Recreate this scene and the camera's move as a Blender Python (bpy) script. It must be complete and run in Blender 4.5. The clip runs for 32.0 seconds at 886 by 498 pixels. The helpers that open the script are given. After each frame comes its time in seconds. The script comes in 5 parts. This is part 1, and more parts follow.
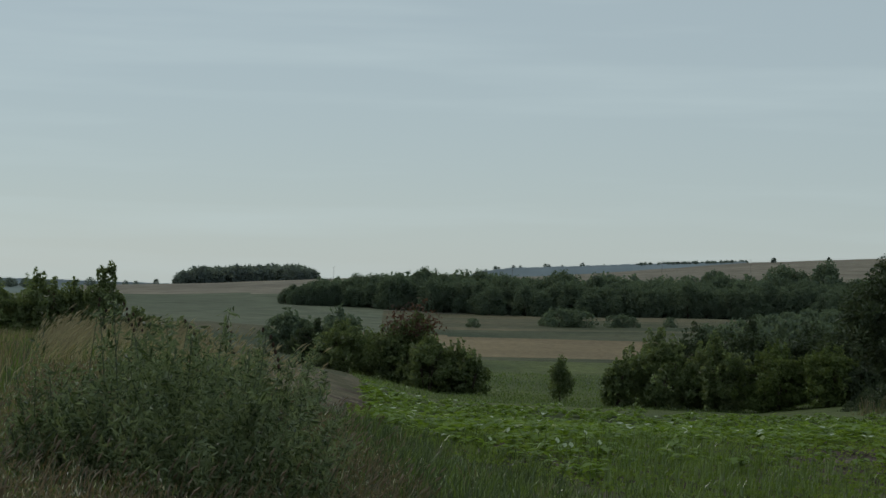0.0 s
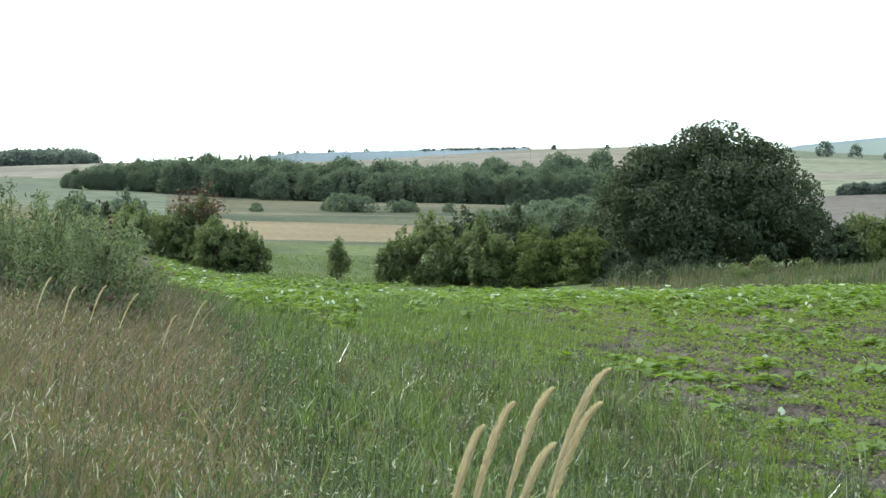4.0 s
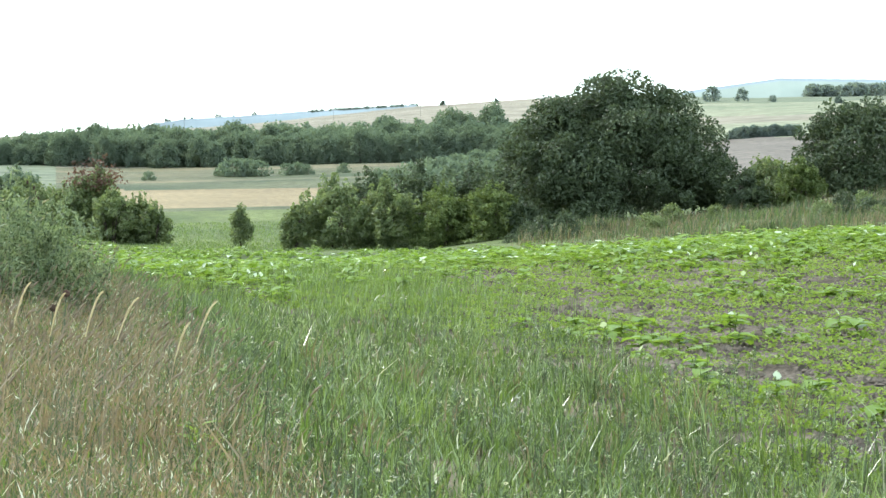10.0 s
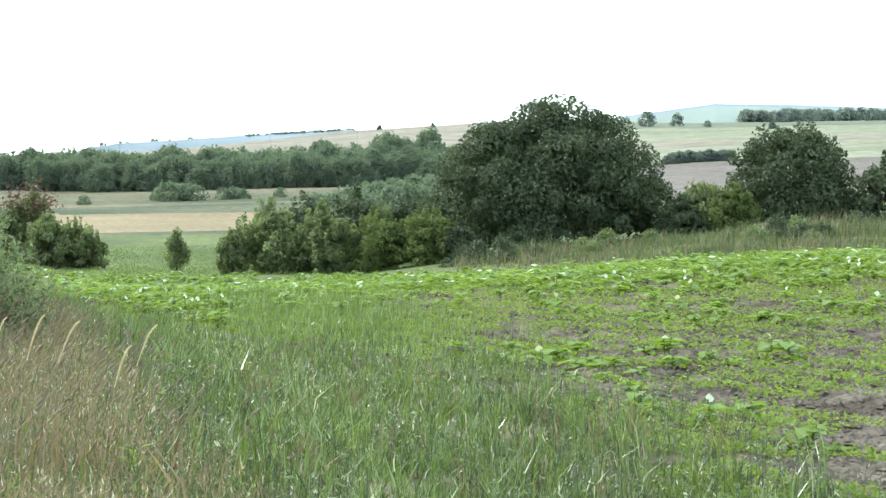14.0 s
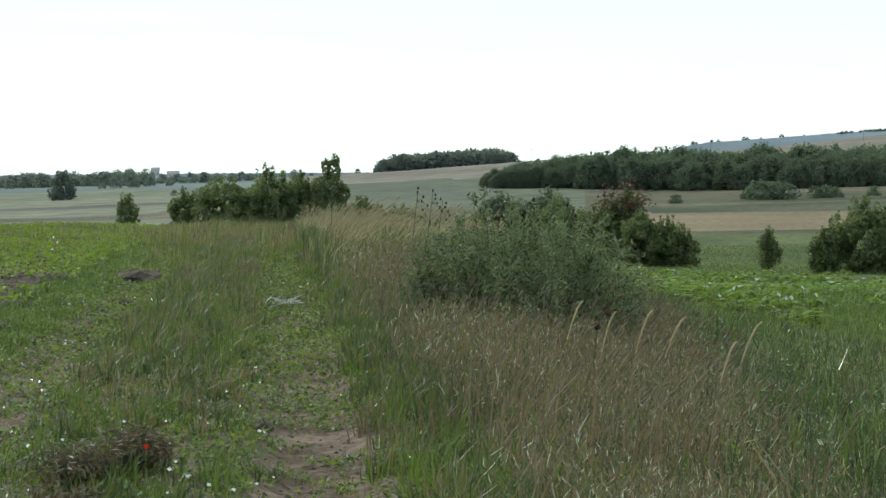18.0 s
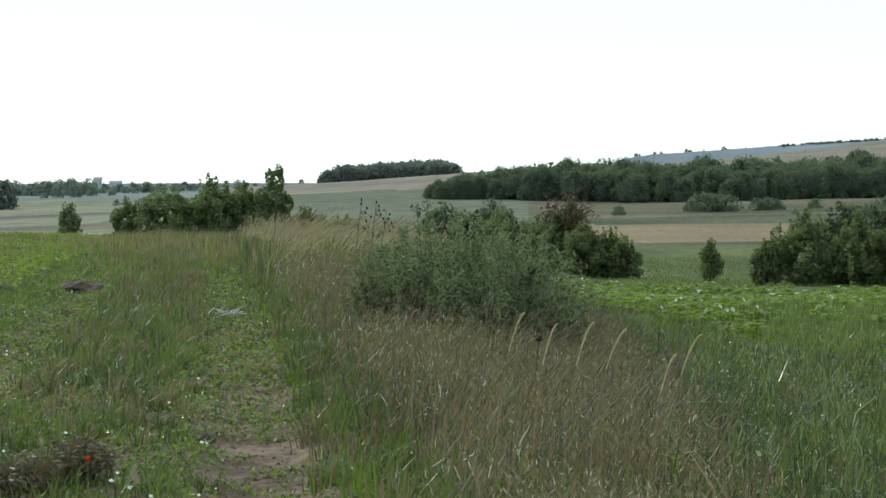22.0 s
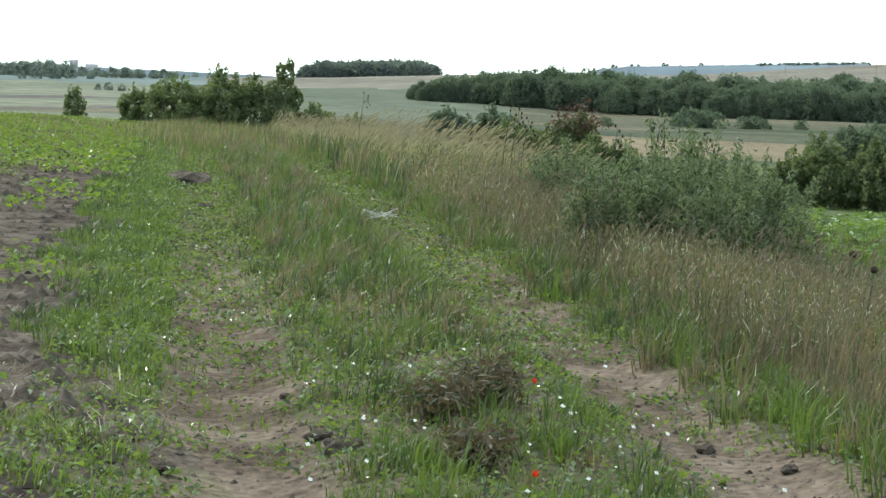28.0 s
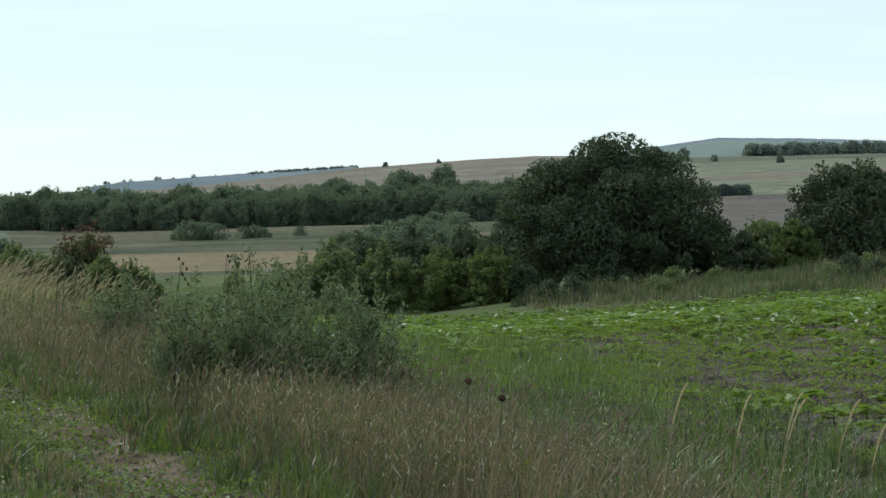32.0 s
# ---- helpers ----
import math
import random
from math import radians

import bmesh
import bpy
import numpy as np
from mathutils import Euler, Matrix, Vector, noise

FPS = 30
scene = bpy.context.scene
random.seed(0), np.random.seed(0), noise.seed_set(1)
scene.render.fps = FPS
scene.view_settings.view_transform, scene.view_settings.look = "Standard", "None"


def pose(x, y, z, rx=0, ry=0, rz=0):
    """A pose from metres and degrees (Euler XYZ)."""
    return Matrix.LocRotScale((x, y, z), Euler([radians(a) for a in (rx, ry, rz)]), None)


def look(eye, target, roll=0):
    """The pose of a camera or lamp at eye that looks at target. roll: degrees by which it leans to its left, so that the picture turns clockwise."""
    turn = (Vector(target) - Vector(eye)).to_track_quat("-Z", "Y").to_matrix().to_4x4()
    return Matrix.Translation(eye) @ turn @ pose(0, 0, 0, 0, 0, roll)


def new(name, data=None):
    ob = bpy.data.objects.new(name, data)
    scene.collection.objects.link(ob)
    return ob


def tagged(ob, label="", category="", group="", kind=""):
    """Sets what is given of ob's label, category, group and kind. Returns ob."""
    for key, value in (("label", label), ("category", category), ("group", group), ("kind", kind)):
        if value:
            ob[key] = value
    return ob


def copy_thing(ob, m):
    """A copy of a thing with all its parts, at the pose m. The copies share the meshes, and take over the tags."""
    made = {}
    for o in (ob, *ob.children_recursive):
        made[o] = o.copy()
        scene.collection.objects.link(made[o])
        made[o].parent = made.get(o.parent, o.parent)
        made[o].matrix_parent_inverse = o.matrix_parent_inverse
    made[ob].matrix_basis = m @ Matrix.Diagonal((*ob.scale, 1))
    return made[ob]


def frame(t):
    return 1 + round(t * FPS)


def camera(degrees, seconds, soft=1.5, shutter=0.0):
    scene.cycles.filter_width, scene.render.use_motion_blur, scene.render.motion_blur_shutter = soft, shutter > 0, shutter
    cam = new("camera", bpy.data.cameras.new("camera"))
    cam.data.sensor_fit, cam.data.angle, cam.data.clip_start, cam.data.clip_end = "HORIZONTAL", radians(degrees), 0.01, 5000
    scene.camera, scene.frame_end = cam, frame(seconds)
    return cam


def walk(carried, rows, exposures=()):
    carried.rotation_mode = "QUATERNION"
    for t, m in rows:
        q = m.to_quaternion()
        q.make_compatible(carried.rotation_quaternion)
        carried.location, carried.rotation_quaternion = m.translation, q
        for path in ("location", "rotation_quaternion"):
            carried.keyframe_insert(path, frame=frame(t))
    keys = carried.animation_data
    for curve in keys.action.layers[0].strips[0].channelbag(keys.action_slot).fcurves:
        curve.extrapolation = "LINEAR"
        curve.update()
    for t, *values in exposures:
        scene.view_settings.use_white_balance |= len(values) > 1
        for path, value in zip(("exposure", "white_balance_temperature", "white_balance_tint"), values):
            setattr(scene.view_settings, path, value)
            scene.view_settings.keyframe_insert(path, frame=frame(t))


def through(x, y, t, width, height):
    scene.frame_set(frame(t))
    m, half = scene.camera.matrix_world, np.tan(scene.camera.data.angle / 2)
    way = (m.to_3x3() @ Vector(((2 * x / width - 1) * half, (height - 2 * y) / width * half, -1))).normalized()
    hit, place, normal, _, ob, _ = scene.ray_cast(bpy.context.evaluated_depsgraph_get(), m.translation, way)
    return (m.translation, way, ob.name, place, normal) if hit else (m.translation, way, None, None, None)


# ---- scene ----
cam = camera(26.2, 32.0, soft=1.5)
# seconds, place, heading to the right, tilt and lean in degrees
PATH = [
    (0, 1.096, 5.260, 1.500, 4.750, 0.600, 1.1),
    (0.5, 1.096, 5.200, 1.500, 6.200, -0.600, 0.3),
    (1, 1.084, 5.000, 1.500, 7.300, -0.330, -0.2),
    (1.5, 0.937, 3.600, 1.500, 9.000, -0.870, 0.3),
    (2, 0.480, -0.200, 1.500, 12.300, -4.150, 0.8),
    (2.5, 0.562, -0.752, 1.533, 13.980, -4.011, 3.082),
    (3, 0.411, -1.630, 1.567, 13.490, -3.159, 2.520),
    (3.5, 0.475, -1.595, 1.556, 11.211, -2.642, 1.501),
    (5.5, 0.549, -1.186, 1.624, 12.021, -3.012, 1.137),
    (6, 0.472, -1.222, 1.638, 12.414, -2.508, 2.790),
    (6.5, 0.345, -0.983, 1.585, 13.638, -2.948, 1.879),
    (7, 0.139, -0.671, 1.580, 14.417, -3.180, 1.492),
    (7.5, -0.009, -0.374, 1.569, 14.577, -3.073, 0.595),
    (8, -0.136, -0.023, 1.609, 16.518, -6.114, 0.271),
    (8.5, -0.066, -0.030, 1.619, 15.826, -5.097, 0.226),
    (9, 0.066, 0.117, 1.584, 14.599, -4.499, -0.625),
    (9.5, 0.065, 0.136, 1.597, 14.454, -4.369, -0.254),
    (10, 0.110, 0.209, 1.588, 14.535, -3.947, -0.920),
    (10.5, 0.109, 0.272, 1.586, 14.940, -3.941, -1.003),
    (11, 0.115, 0.204, 1.566, 15.688, -4.323, -0.940),
    (11.5, 0.041, 0.089, 1.593, 16.029, -4.528, -0.483),
    (12, 0.033, 0.017, 1.591, 16.277, -4.520, -0.319),
    (12.5, 0.026, -0.040, 1.602, 16.336, -4.231, -0.024),
    (13, 0.026, -0.073, 1.606, 16.363, -3.820, -0.062),
    (13.5, 0.031, -0.065, 1.595, 16.578, -3.455, -0.647),
    (15.5, 0.195, 0.529, 1.625, 14.933, -2.830, -1.455),
    (15.8, 0.061, 0.307, 1.574, 8.249, -2.672, -2.063),
    (16, -0.013, 0.081, 1.568, 4.739, -2.627, -1.834),
    (16.5, -0.003, -0.000, 1.584, 0.157, -2.537, -1.497),
    (17, -0.011, -0.035, 1.592, -1.505, -2.703, -1.672),
    (17.5, -0.023, -0.024, 1.594, -1.571, -2.853, -1.611),
    (18, -0.015, -0.024, 1.598, -1.194, -2.946, -1.350),
    (18.5, -0.011, -0.070, 1.609, -1.343, -2.908, -1.125),
    (19, -0.000, -0.000, 1.600, -0.000, -3.033, -1.450),
    (19.5, 0.018, -0.104, 1.612, 0.780, -3.129, -1.190),
    (20, 0.013, -0.074, 1.600, 0.804, -3.081, -1.187),
    (20.5, 0.005, -0.080, 1.610, 0.781, -2.877, -1.023),
    (21, -0.005, -0.043, 1.608, 0.977, -2.883, -0.928),
    (21.5, -0.011, -0.039, 1.602, 1.077, -2.839, -1.167),
    (22, -0.009, -0.071, 1.606, 0.508, -2.652, -1.102),
    (22.5, -0.007, -0.084, 1.608, 0.029, -2.456, -0.767),
    (23, -0.030, -0.076, 1.598, -0.375, -2.558, -0.522),
    (23.5, -0.029, -0.158, 1.611, -0.608, -2.813, -0.649),
    (24, -0.035, -0.114, 1.612, -0.559, -2.897, -0.269),
    (24.5, -0.042, -0.018, 1.592, -0.723, -2.988, -1.265),
    (26.5, -0.835, 0.187, 1.589, 0.130, -1.950, 2.519),
    (27, -1.315, 0.438, 1.648, -0.944, -1.563, 2.141),
    (27.5, -1.805, 0.365, 1.605, -0.787, -3.002, 0.873),
    (28, -2.399, 0.453, 1.649, 1.506, -5.596, 1.967),
    (28.5, -2.787, 0.696, 1.704, 2.793, -3.522, 1.391),
    (29, -3.119, 0.822, 1.779, 4.128, -3.884, 1.080),
    (29.5, -3.238, 0.990, 1.840, 4.556, -3.585, 2.045),
    (30, -3.244, 1.064, 1.840, 3.715, -1.900, 1.161),
    (30.5, -3.190, 1.076, 1.830, 6.567, -1.229, 0.194),
    (31, -3.186, 0.970, 1.842, 9.064, -0.986, -0.298),
    (31.5, -3.132, 1.000, 1.831, 11.953, -1.538, -1.001),
    (32, -3.108, 0.961, 1.846, 16.418, -2.155, -1.254),
]
# seconds, stops, white balance
EXPOSURES = [(0, -1.95, 6400, 10), (0.5, -1.25, 6350, 10), (1.5, -1.22, 6350, 10), (2.0, -0.75, 6250, 10), (2.5, 0.36, 6250, 10), (3.5, 0.2, 6250, 10), (5.5, -0.1, 6250, 10), (7.5, -0.1, 6250, 10), (8.0, 0.15, 6250, 10), (8.5, 0.5, 6250, 10), (9.0, 0.7, 6250, 10), (13.5, 0.68, 6250, 10),
             (15.5, 0.15, 6250, 10), (15.9, -0.25, 6280, 10), (16.3, -0.5, 6300, 10), (16.9, -0.68, 6300, 10), (18.5, -0.72, 6300, 10), (20.0, -0.6, 6300, 10), (24.5, -0.8, 6300, 10), (27.0, -1.02, 6250, 10), (27.4, -1.12, 6250, 10), (28.0, -0.2, 6250, 10), (28.8, -0.08, 6300, 10), (29.5, 0.1, 6350, 10), (30.5, -1.08, 6250, 10), (31.1, -1.13, 6250, 10), (32.0, -0.95, 6250, 10)]
walk(cam, [(t, pose(x, y, z, 90 + tilt, 0, -head) @ pose(0, 0, 0, 0, 0, lean)) for t, x, y, z, head, tilt, lean in PATH], EXPOSURES)

# ---- light ----
SUN_AZ, SUN_EL = -38.0, 46.0          # degrees from +y to the right, and above the horizon
world = bpy.data.worlds.new("world")
scene.world = world
world.use_nodes = True
wn, wl = world.node_tree.nodes, world.node_tree.links
sky = wn.new("ShaderNodeTexSky")
sky.sky_type, sky.sun_disc = "NISHITA", False
sky.sun_elevation, sky.sun_rotation = radians(SUN_EL), radians(SUN_AZ)
sky.altitude, sky.air_density, sky.dust_density, sky.ozone_density = 150, 0.9, 0.2, 2.0
coord = wn.new("ShaderNodeTexCoord")
stretch = wn.new("ShaderNodeMapping")
stretch.inputs["Scale"].default_value = (2.2, 2.2, 30.0)
streak = wn.new("ShaderNodeTexNoise")
streak.inputs["Scale"].default_value, streak.inputs["Detail"].default_value = 1.7, 4.0
band = wn.new("ShaderNodeMapRange")
band.inputs[1].default_value, band.inputs[2].default_value, band.inputs[3].default_value, band.inputs[4].default_value = 0.48, 0.72, 0.59, 0.70
veil = wn.new("ShaderNodeMixRGB")
veil.inputs[2].default_value = (13.9, 16.5, 16.7, 1)
wl.new(coord.outputs["Generated"], stretch.inputs["Vector"])
wl.new(stretch.outputs[0], streak.inputs["Vector"])
wl.new(streak.outputs[0], band.inputs[0])
wl.new(band.outputs[0], veil.inputs[0])
wl.new(sky.outputs[0], veil.inputs[1])
wl.new(veil.outputs[0], wn["Background"].inputs["Color"])
wn["Background"].inputs["Strength"].default_value = 0.15
sun = new("sun", bpy.data.lights.new("sun", "SUN"))
sun.data.energy, sun.data.angle, sun.data.color = 3.4, radians(0.6), (1.0, 0.95, 0.87)
toward = Vector((math.sin(radians(SUN_AZ)) * math.cos(radians(SUN_EL)), math.cos(radians(SUN_AZ)) * math.cos(radians(SUN_EL)), math.sin(radians(SUN_EL))))
sun.matrix_world = look(toward * 60, (0, 0, 0))


# ---- materials ----
def surface(name, dark, light, scale=1.0, fine=30.0, rough=0.9, bump=0.4, third=None, spec=0.2):
    """Earth, stubble or bark: two colours mixed by a coarse and a fine noise, with relief."""
    m = bpy.data.materials.new(name)
    m.use_nodes = True
    n, k = m.node_tree.nodes, m.node_tree.links
    b = n["Principled BSDF"]
    b.inputs["Roughness"].default_value = rough
    b.inputs["Specular IOR Level"].default_value = spec
    c = n.new("ShaderNodeTexCoord")
    n1, n2 = n.new("ShaderNodeTexNoise"), n.new("ShaderNodeTexNoise")
    for node, s in ((n1, scale), (n2, fine)):
        node.inputs["Scale"].default_value, node.inputs["Detail"].default_value = s, 6.0
        k.new(c.outputs["Object"], node.inputs["Vector"])
    ramp = n.new("ShaderNodeMapRange")
    ramp.inputs[1].default_value, ramp.inputs[2].default_value = 0.36, 0.64
    k.new(n1.outputs[0], ramp.inputs[0])
    mix = n.new("ShaderNodeMixRGB")
    mix.inputs[1].default_value, mix.inputs[2].default_value = (*dark, 1), (*light, 1)
    k.new(ramp.outputs[0], mix.inputs[0])
    grain = n.new("ShaderNodeMixRGB")
    grain.blend_type = "MULTIPLY"
    grain.inputs[0].default_value = 0.75
    g2 = n.new("ShaderNodeMapRange")
    g2.inputs[1].default_value, g2.inputs[2].default_value, g2.inputs[3].default_value, g2.inputs[4].default_value = 0.3, 0.7, 0.45, 1.35
    k.new(n2.outputs[0], g2.inputs[0])
    k.new(mix.outputs[0], grain.inputs[1])
    k.new(g2.outputs[0], grain.inputs[2])
    k.new(grain.outputs[0], b.inputs["Base Color"])
    bp = n.new("ShaderNodeBump")
    bp.inputs["Strength"].default_value = bump
    bp.inputs["Distance"].default_value = 0.6 / fine
    k.new(n2.outputs[0], bp.inputs["Height"])
    k.new(bp.outputs[0], b.inputs["Normal"])
    return m


def blade(name, a, b_, c_, through=0.4, rough=0.5, spec=0.4):
    """Leaf or grass: colour varied from leaf to leaf, light passing through it."""
    m = bpy.data.materials.new(name)
    m.use_nodes = True
    n, k = m.node_tree.nodes, m.node_tree.links
    p = n["Principled BSDF"]
    p.inputs["Roughness"].default_value, p.inputs["Specular IOR Level"].default_value = rough, spec
    g = n.new("ShaderNodeNewGeometry")
    ramp = n.new("ShaderNodeValToRGB")
    ramp.color_ramp.elements[0].color, ramp.color_ramp.elements[1].color = (*a, 1), (*c_, 1)
    e = ramp.color_ramp.elements.new(0.5)
    e.color = (*b_, 1)
    c = n.new("ShaderNodeTexCoord")
    noise_ = n.new("ShaderNodeTexNoise")
    noise_.inputs["Scale"].default_value = 0.7
    k.new(c.outputs["Object"], noise_.inputs["Vector"])
    add = n.new("ShaderNodeMath")
    add.operation = "MULTIPLY_ADD"
    add.inputs[1].default_value, add.inputs[2].default_value = 1.2, -0.35
    k.new(noise_.outputs[0], add.inputs[0])
    half = n.new("ShaderNodeMath")
    half.operation = "MULTIPLY_ADD"
    half.inputs[1].default_value = 0.55
    k.new(g.outputs["Random Per Island"], half.inputs[0])
    both = n.new("ShaderNodeMath")
    both.operation = "MULTIPLY_ADD"
    both.inputs[1].default_value = 0.6
    k.new(add.outputs[0], both.inputs[0])
    k.new(both.outputs[0], half.inputs[2])
    both.inputs[2].default_value = -0.05
    k.new(half.outputs[0], ramp.inputs[0])
    k.new(ramp.outputs[0], p.inputs["Base Color"])
    t = n.new("ShaderNodeBsdfTranslucent")
    warm = n.new("ShaderNodeMixRGB")
    warm.blend_type = "MULTIPLY"
    warm.inputs[0].default_value = 1.0
    warm.inputs[2].default_value = (1.15, 1.15, 0.7, 1)
    k.new(ramp.outputs[0], warm.inputs[1])
    k.new(warm.outputs[0], t.inputs["Color"])
    mix = n.new("ShaderNodeMixShader")
    mix.inputs[0].default_value = through
    k.new(p.outputs[0], mix.inputs[1])
    k.new(t.outputs[0], mix.inputs[2])
    k.new(mix.outputs[0], n["Material Output"].inputs["Surface"])
    return m


SOIL_TRACK = surface("pale_packed_earth", (0.105, 0.08, 0.06), (0.205, 0.16, 0.122), 1.6, 16, 1.0, 0.7, spec=0.0)
SOIL_FIELD = surface("field_soil", (0.075, 0.063, 0.051), (0.155, 0.133, 0.108), 1.2, 14, 1.0, 1.0, spec=0.0)
SOIL_DARK = surface("dark_clods", (0.07, 0.056, 0.045), (0.15, 0.125, 0.10), 3, 18, 1.0, 0.6, spec=0.0)
TURF = surface("turf_earth", (0.065, 0.066, 0.03), (0.15, 0.118, 0.075), 0.8, 18, 0.95, 0.8)
MEADOW = surface("valley_meadow", (0.055, 0.075, 0.022), (0.10, 0.12, 0.038), 0.09, 1.2, 0.95, 0.6)
WHEAT = surface("ripe_grain", (0.155, 0.118, 0.066), (0.21, 0.162, 0.09), 0.05, 1.5, 0.95, 0.5)
DRYGRASS = surface("dry_slope_grass", (0.07, 0.073, 0.037), (0.14, 0.118, 0.068), 0.04, 0.6, 0.95, 0.6)
OLIVE = surface("rough_olive_grass", (0.038, 0.052, 0.024), (0.085, 0.088, 0.045), 0.06, 0.7, 0.95, 0.6)
SCRUB = surface("dry_scrubland", (0.036, 0.052, 0.021), (0.105, 0.094, 0.052), 0.03, 0.5, 0.95, 0.6)
STUBBLE = surface("far_stubble", (0.145, 0.128, 0.095), (0.20, 0.175, 0.13), 0.012, 0.12, 0.95, 0.3)
FARCROP = surface("far_green_crop", (0.082, 0.098, 0.06), (0.115, 0.128, 0.08), 0.006, 0.15, 0.95, 0.3)
PLOUGH = surface("ploughed_land", (0.095, 0.08, 0.066), (0.13, 0.11, 0.092), 0.02, 0.5, 0.95, 0.5)
PASTURE = surface("far_pasture", (0.13, 0.145, 0.09), (0.185, 0.185, 0.12), 0.014, 0.2, 0.95, 0.3)
BARK = surface("bark", (0.06, 0.045, 0.035), (0.13, 0.105, 0.085), 4, 25, 0.95, 1.0)
CANE = surface("dry_stem", (0.22, 0.17, 0.10), (0.38, 0.30, 0.19), 6, 40, 0.8, 0.3)
DARKHEAD = surface("dark_seed_head", (0.035, 0.022, 0.016), (0.075, 0.045, 0.03), 12, 60, 0.95, 1.0)
WOODPOLE = surface("weathered_pole", (0.12, 0.11, 0.10), (0.2, 0.18, 0.16), 1, 9, 0.9, 0.3)
POPPY = blade("poppy_red", (0.45, 0.03, 0.015), (0.6, 0.05, 0.02), (0.7, 0.08, 0.03), 0.4, 0.6)
PETAL = blade("white_petal", (0.7, 0.7, 0.66), (0.75, 0.75, 0.7), (0.8, 0.8, 0.76), 0.3, 0.6)
STRAWLIT = surface("bleached_straw", (0.45, 0.43, 0.39), (0.68, 0.66, 0.62), 5, 40, 0.7, 0.3)
# its lightest tone is painted in as highlights on some crown lumps
LEAF_OAK = blade("dark_broad_leaf", (0.045, 0.062, 0.036), (0.07, 0.094, 0.05), (0.16, 0.185, 0.11), 0.34, 0.5, 0.3)
LEAF_BUSH = blade("grey_green_leaf", (0.10, 0.135, 0.065), (0.165, 0.205, 0.095), (0.29, 0.32, 0.19), 0.52, 0.45, 0.4)
LEAF_YELLOW = blade("yellow_green_leaf", (0.085, 0.118, 0.04), (0.125, 0.163, 0.055), (0.2, 0.235, 0.095), 0.42, 0.5, 0.3)
# far leaf colours paled and blued to imitate aerial haze
LEAF_FAR_HAZY = blade("far_leaf_haze_tint", (0.115, 0.155, 0.122), (0.145, 0.185, 0.142), (0.172, 0.212, 0.162), 0.5, 0.8, 0.1)
LEAF_HAZY = blade("distant_leaf_haze_tint", (0.115, 0.147, 0.15), (0.14, 0.172, 0.175), (0.165, 0.197, 0.195), 0.55, 0.9, 0.05)
LEAF_FAINT_HAZY = blade("faint_leaf_haze_tint", (0.165, 0.2, 0.205), (0.185, 0.22, 0.225), (0.205, 0.24, 0.24), 0.5, 0.9, 0.05)
LEAF_RED = blade("rust_red_leaf", (0.085, 0.05, 0.04), (0.13, 0.065, 0.048), (0.14, 0.10, 0.055), 0.35, 0.5)
DOCK = blade("brown_dock_leaf", (0.085, 0.066, 0.04), (0.14, 0.108, 0.064), (0.2, 0.17, 0.09), 0.3, 0.5)
WORM = blade("silvery_wormwood", (0.13, 0.17, 0.09), (0.2, 0.245, 0.14), (0.31, 0.35, 0.23), 0.42, 0.6, 0.3)
GRASS = blade("green_grass", (0.078, 0.128, 0.028), (0.13, 0.19, 0.042), (0.215, 0.26, 0.09), 0.42, 0.45, 0.4)
GRASS_BLUE = blade("blue_green_grass", (0.06, 0.09, 0.036), (0.176, 0.237, 0.088), (0.38, 0.435, 0.23), 0.33, 0.3, 0.7)
# darker copy of the grass colour, painted in for shade between the blades
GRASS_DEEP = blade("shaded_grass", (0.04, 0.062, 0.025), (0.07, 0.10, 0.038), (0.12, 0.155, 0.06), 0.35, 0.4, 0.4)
TWIG = blade("weed_twig", (0.05, 0.065, 0.04), (0.09, 0.11, 0.06), (0.2, 0.21, 0.13), 0.15, 0.6, 0.3)
GRASS_DRY = blade("dry_brown_grass", (0.13, 0.097, 0.061), (0.216, 0.167, 0.11), (0.36, 0.30, 0.215), 0.38, 0.5, 0.4)
GRASS_RUST = blade("russet_seed_grass", (0.17, 0.118, 0.075), (0.26, 0.185, 0.12), (0.36, 0.275, 0.19), 0.42, 0.6, 0.2)
# bleached straw colour, also painted on a few border blades as glints
PALE_BLADE = blade("bleached_grass_and_glint", (0.42, 0.42, 0.34), (0.52, 0.51, 0.43), (0.62, 0.61, 0.54), 0.4, 0.4, 0.5)
STRAW_EAR = blade("straw_coloured_ear", (0.32, 0.275, 0.17), (0.42, 0.365, 0.235), (0.52, 0.46, 0.33), 0.45, 0.55, 0.3)
GRASS_GOLD = blade("golden_ripe_grass", (0.22, 0.19, 0.11), (0.32, 0.275, 0.17), (0.46, 0.40, 0.27), 0.4, 0.55, 0.3)
WEED = blade("low_field_weed", (0.12, 0.18, 0.035), (0.18, 0.25, 0.05), (0.27, 0.33, 0.085), 0.5, 0.5, 0.3)
SUNLEAF = blade("sunflower_leaf", (0.105, 0.17, 0.024), (0.175, 0.265, 0.036), (0.28, 0.37, 0.07), 0.5, 0.4, 0.4)
# near-white leaf colour painted in place of sun glints
LEAF_GLINT = blade("painted_leaf_glint", (0.40, 0.46, 0.33), (0.48, 0.54, 0.40), (0.58, 0.62, 0.5), 0.3, 0.35, 0.6)
EAR = blade("ripe_pale_ear", (0.55, 0.48, 0.36), (0.65, 0.57, 0.44), (0.75, 0.67, 0.54), 0.5, 0.6, 0.2)
# aerial haze painted into the colour of far hills and fields
HAZE_HILL = surface("haze_blue_hill", (0.16, 0.195, 0.215), (0.18, 0.215, 0.23), 0.0008, 0.003, 1.0, 0.0, spec=0.0)
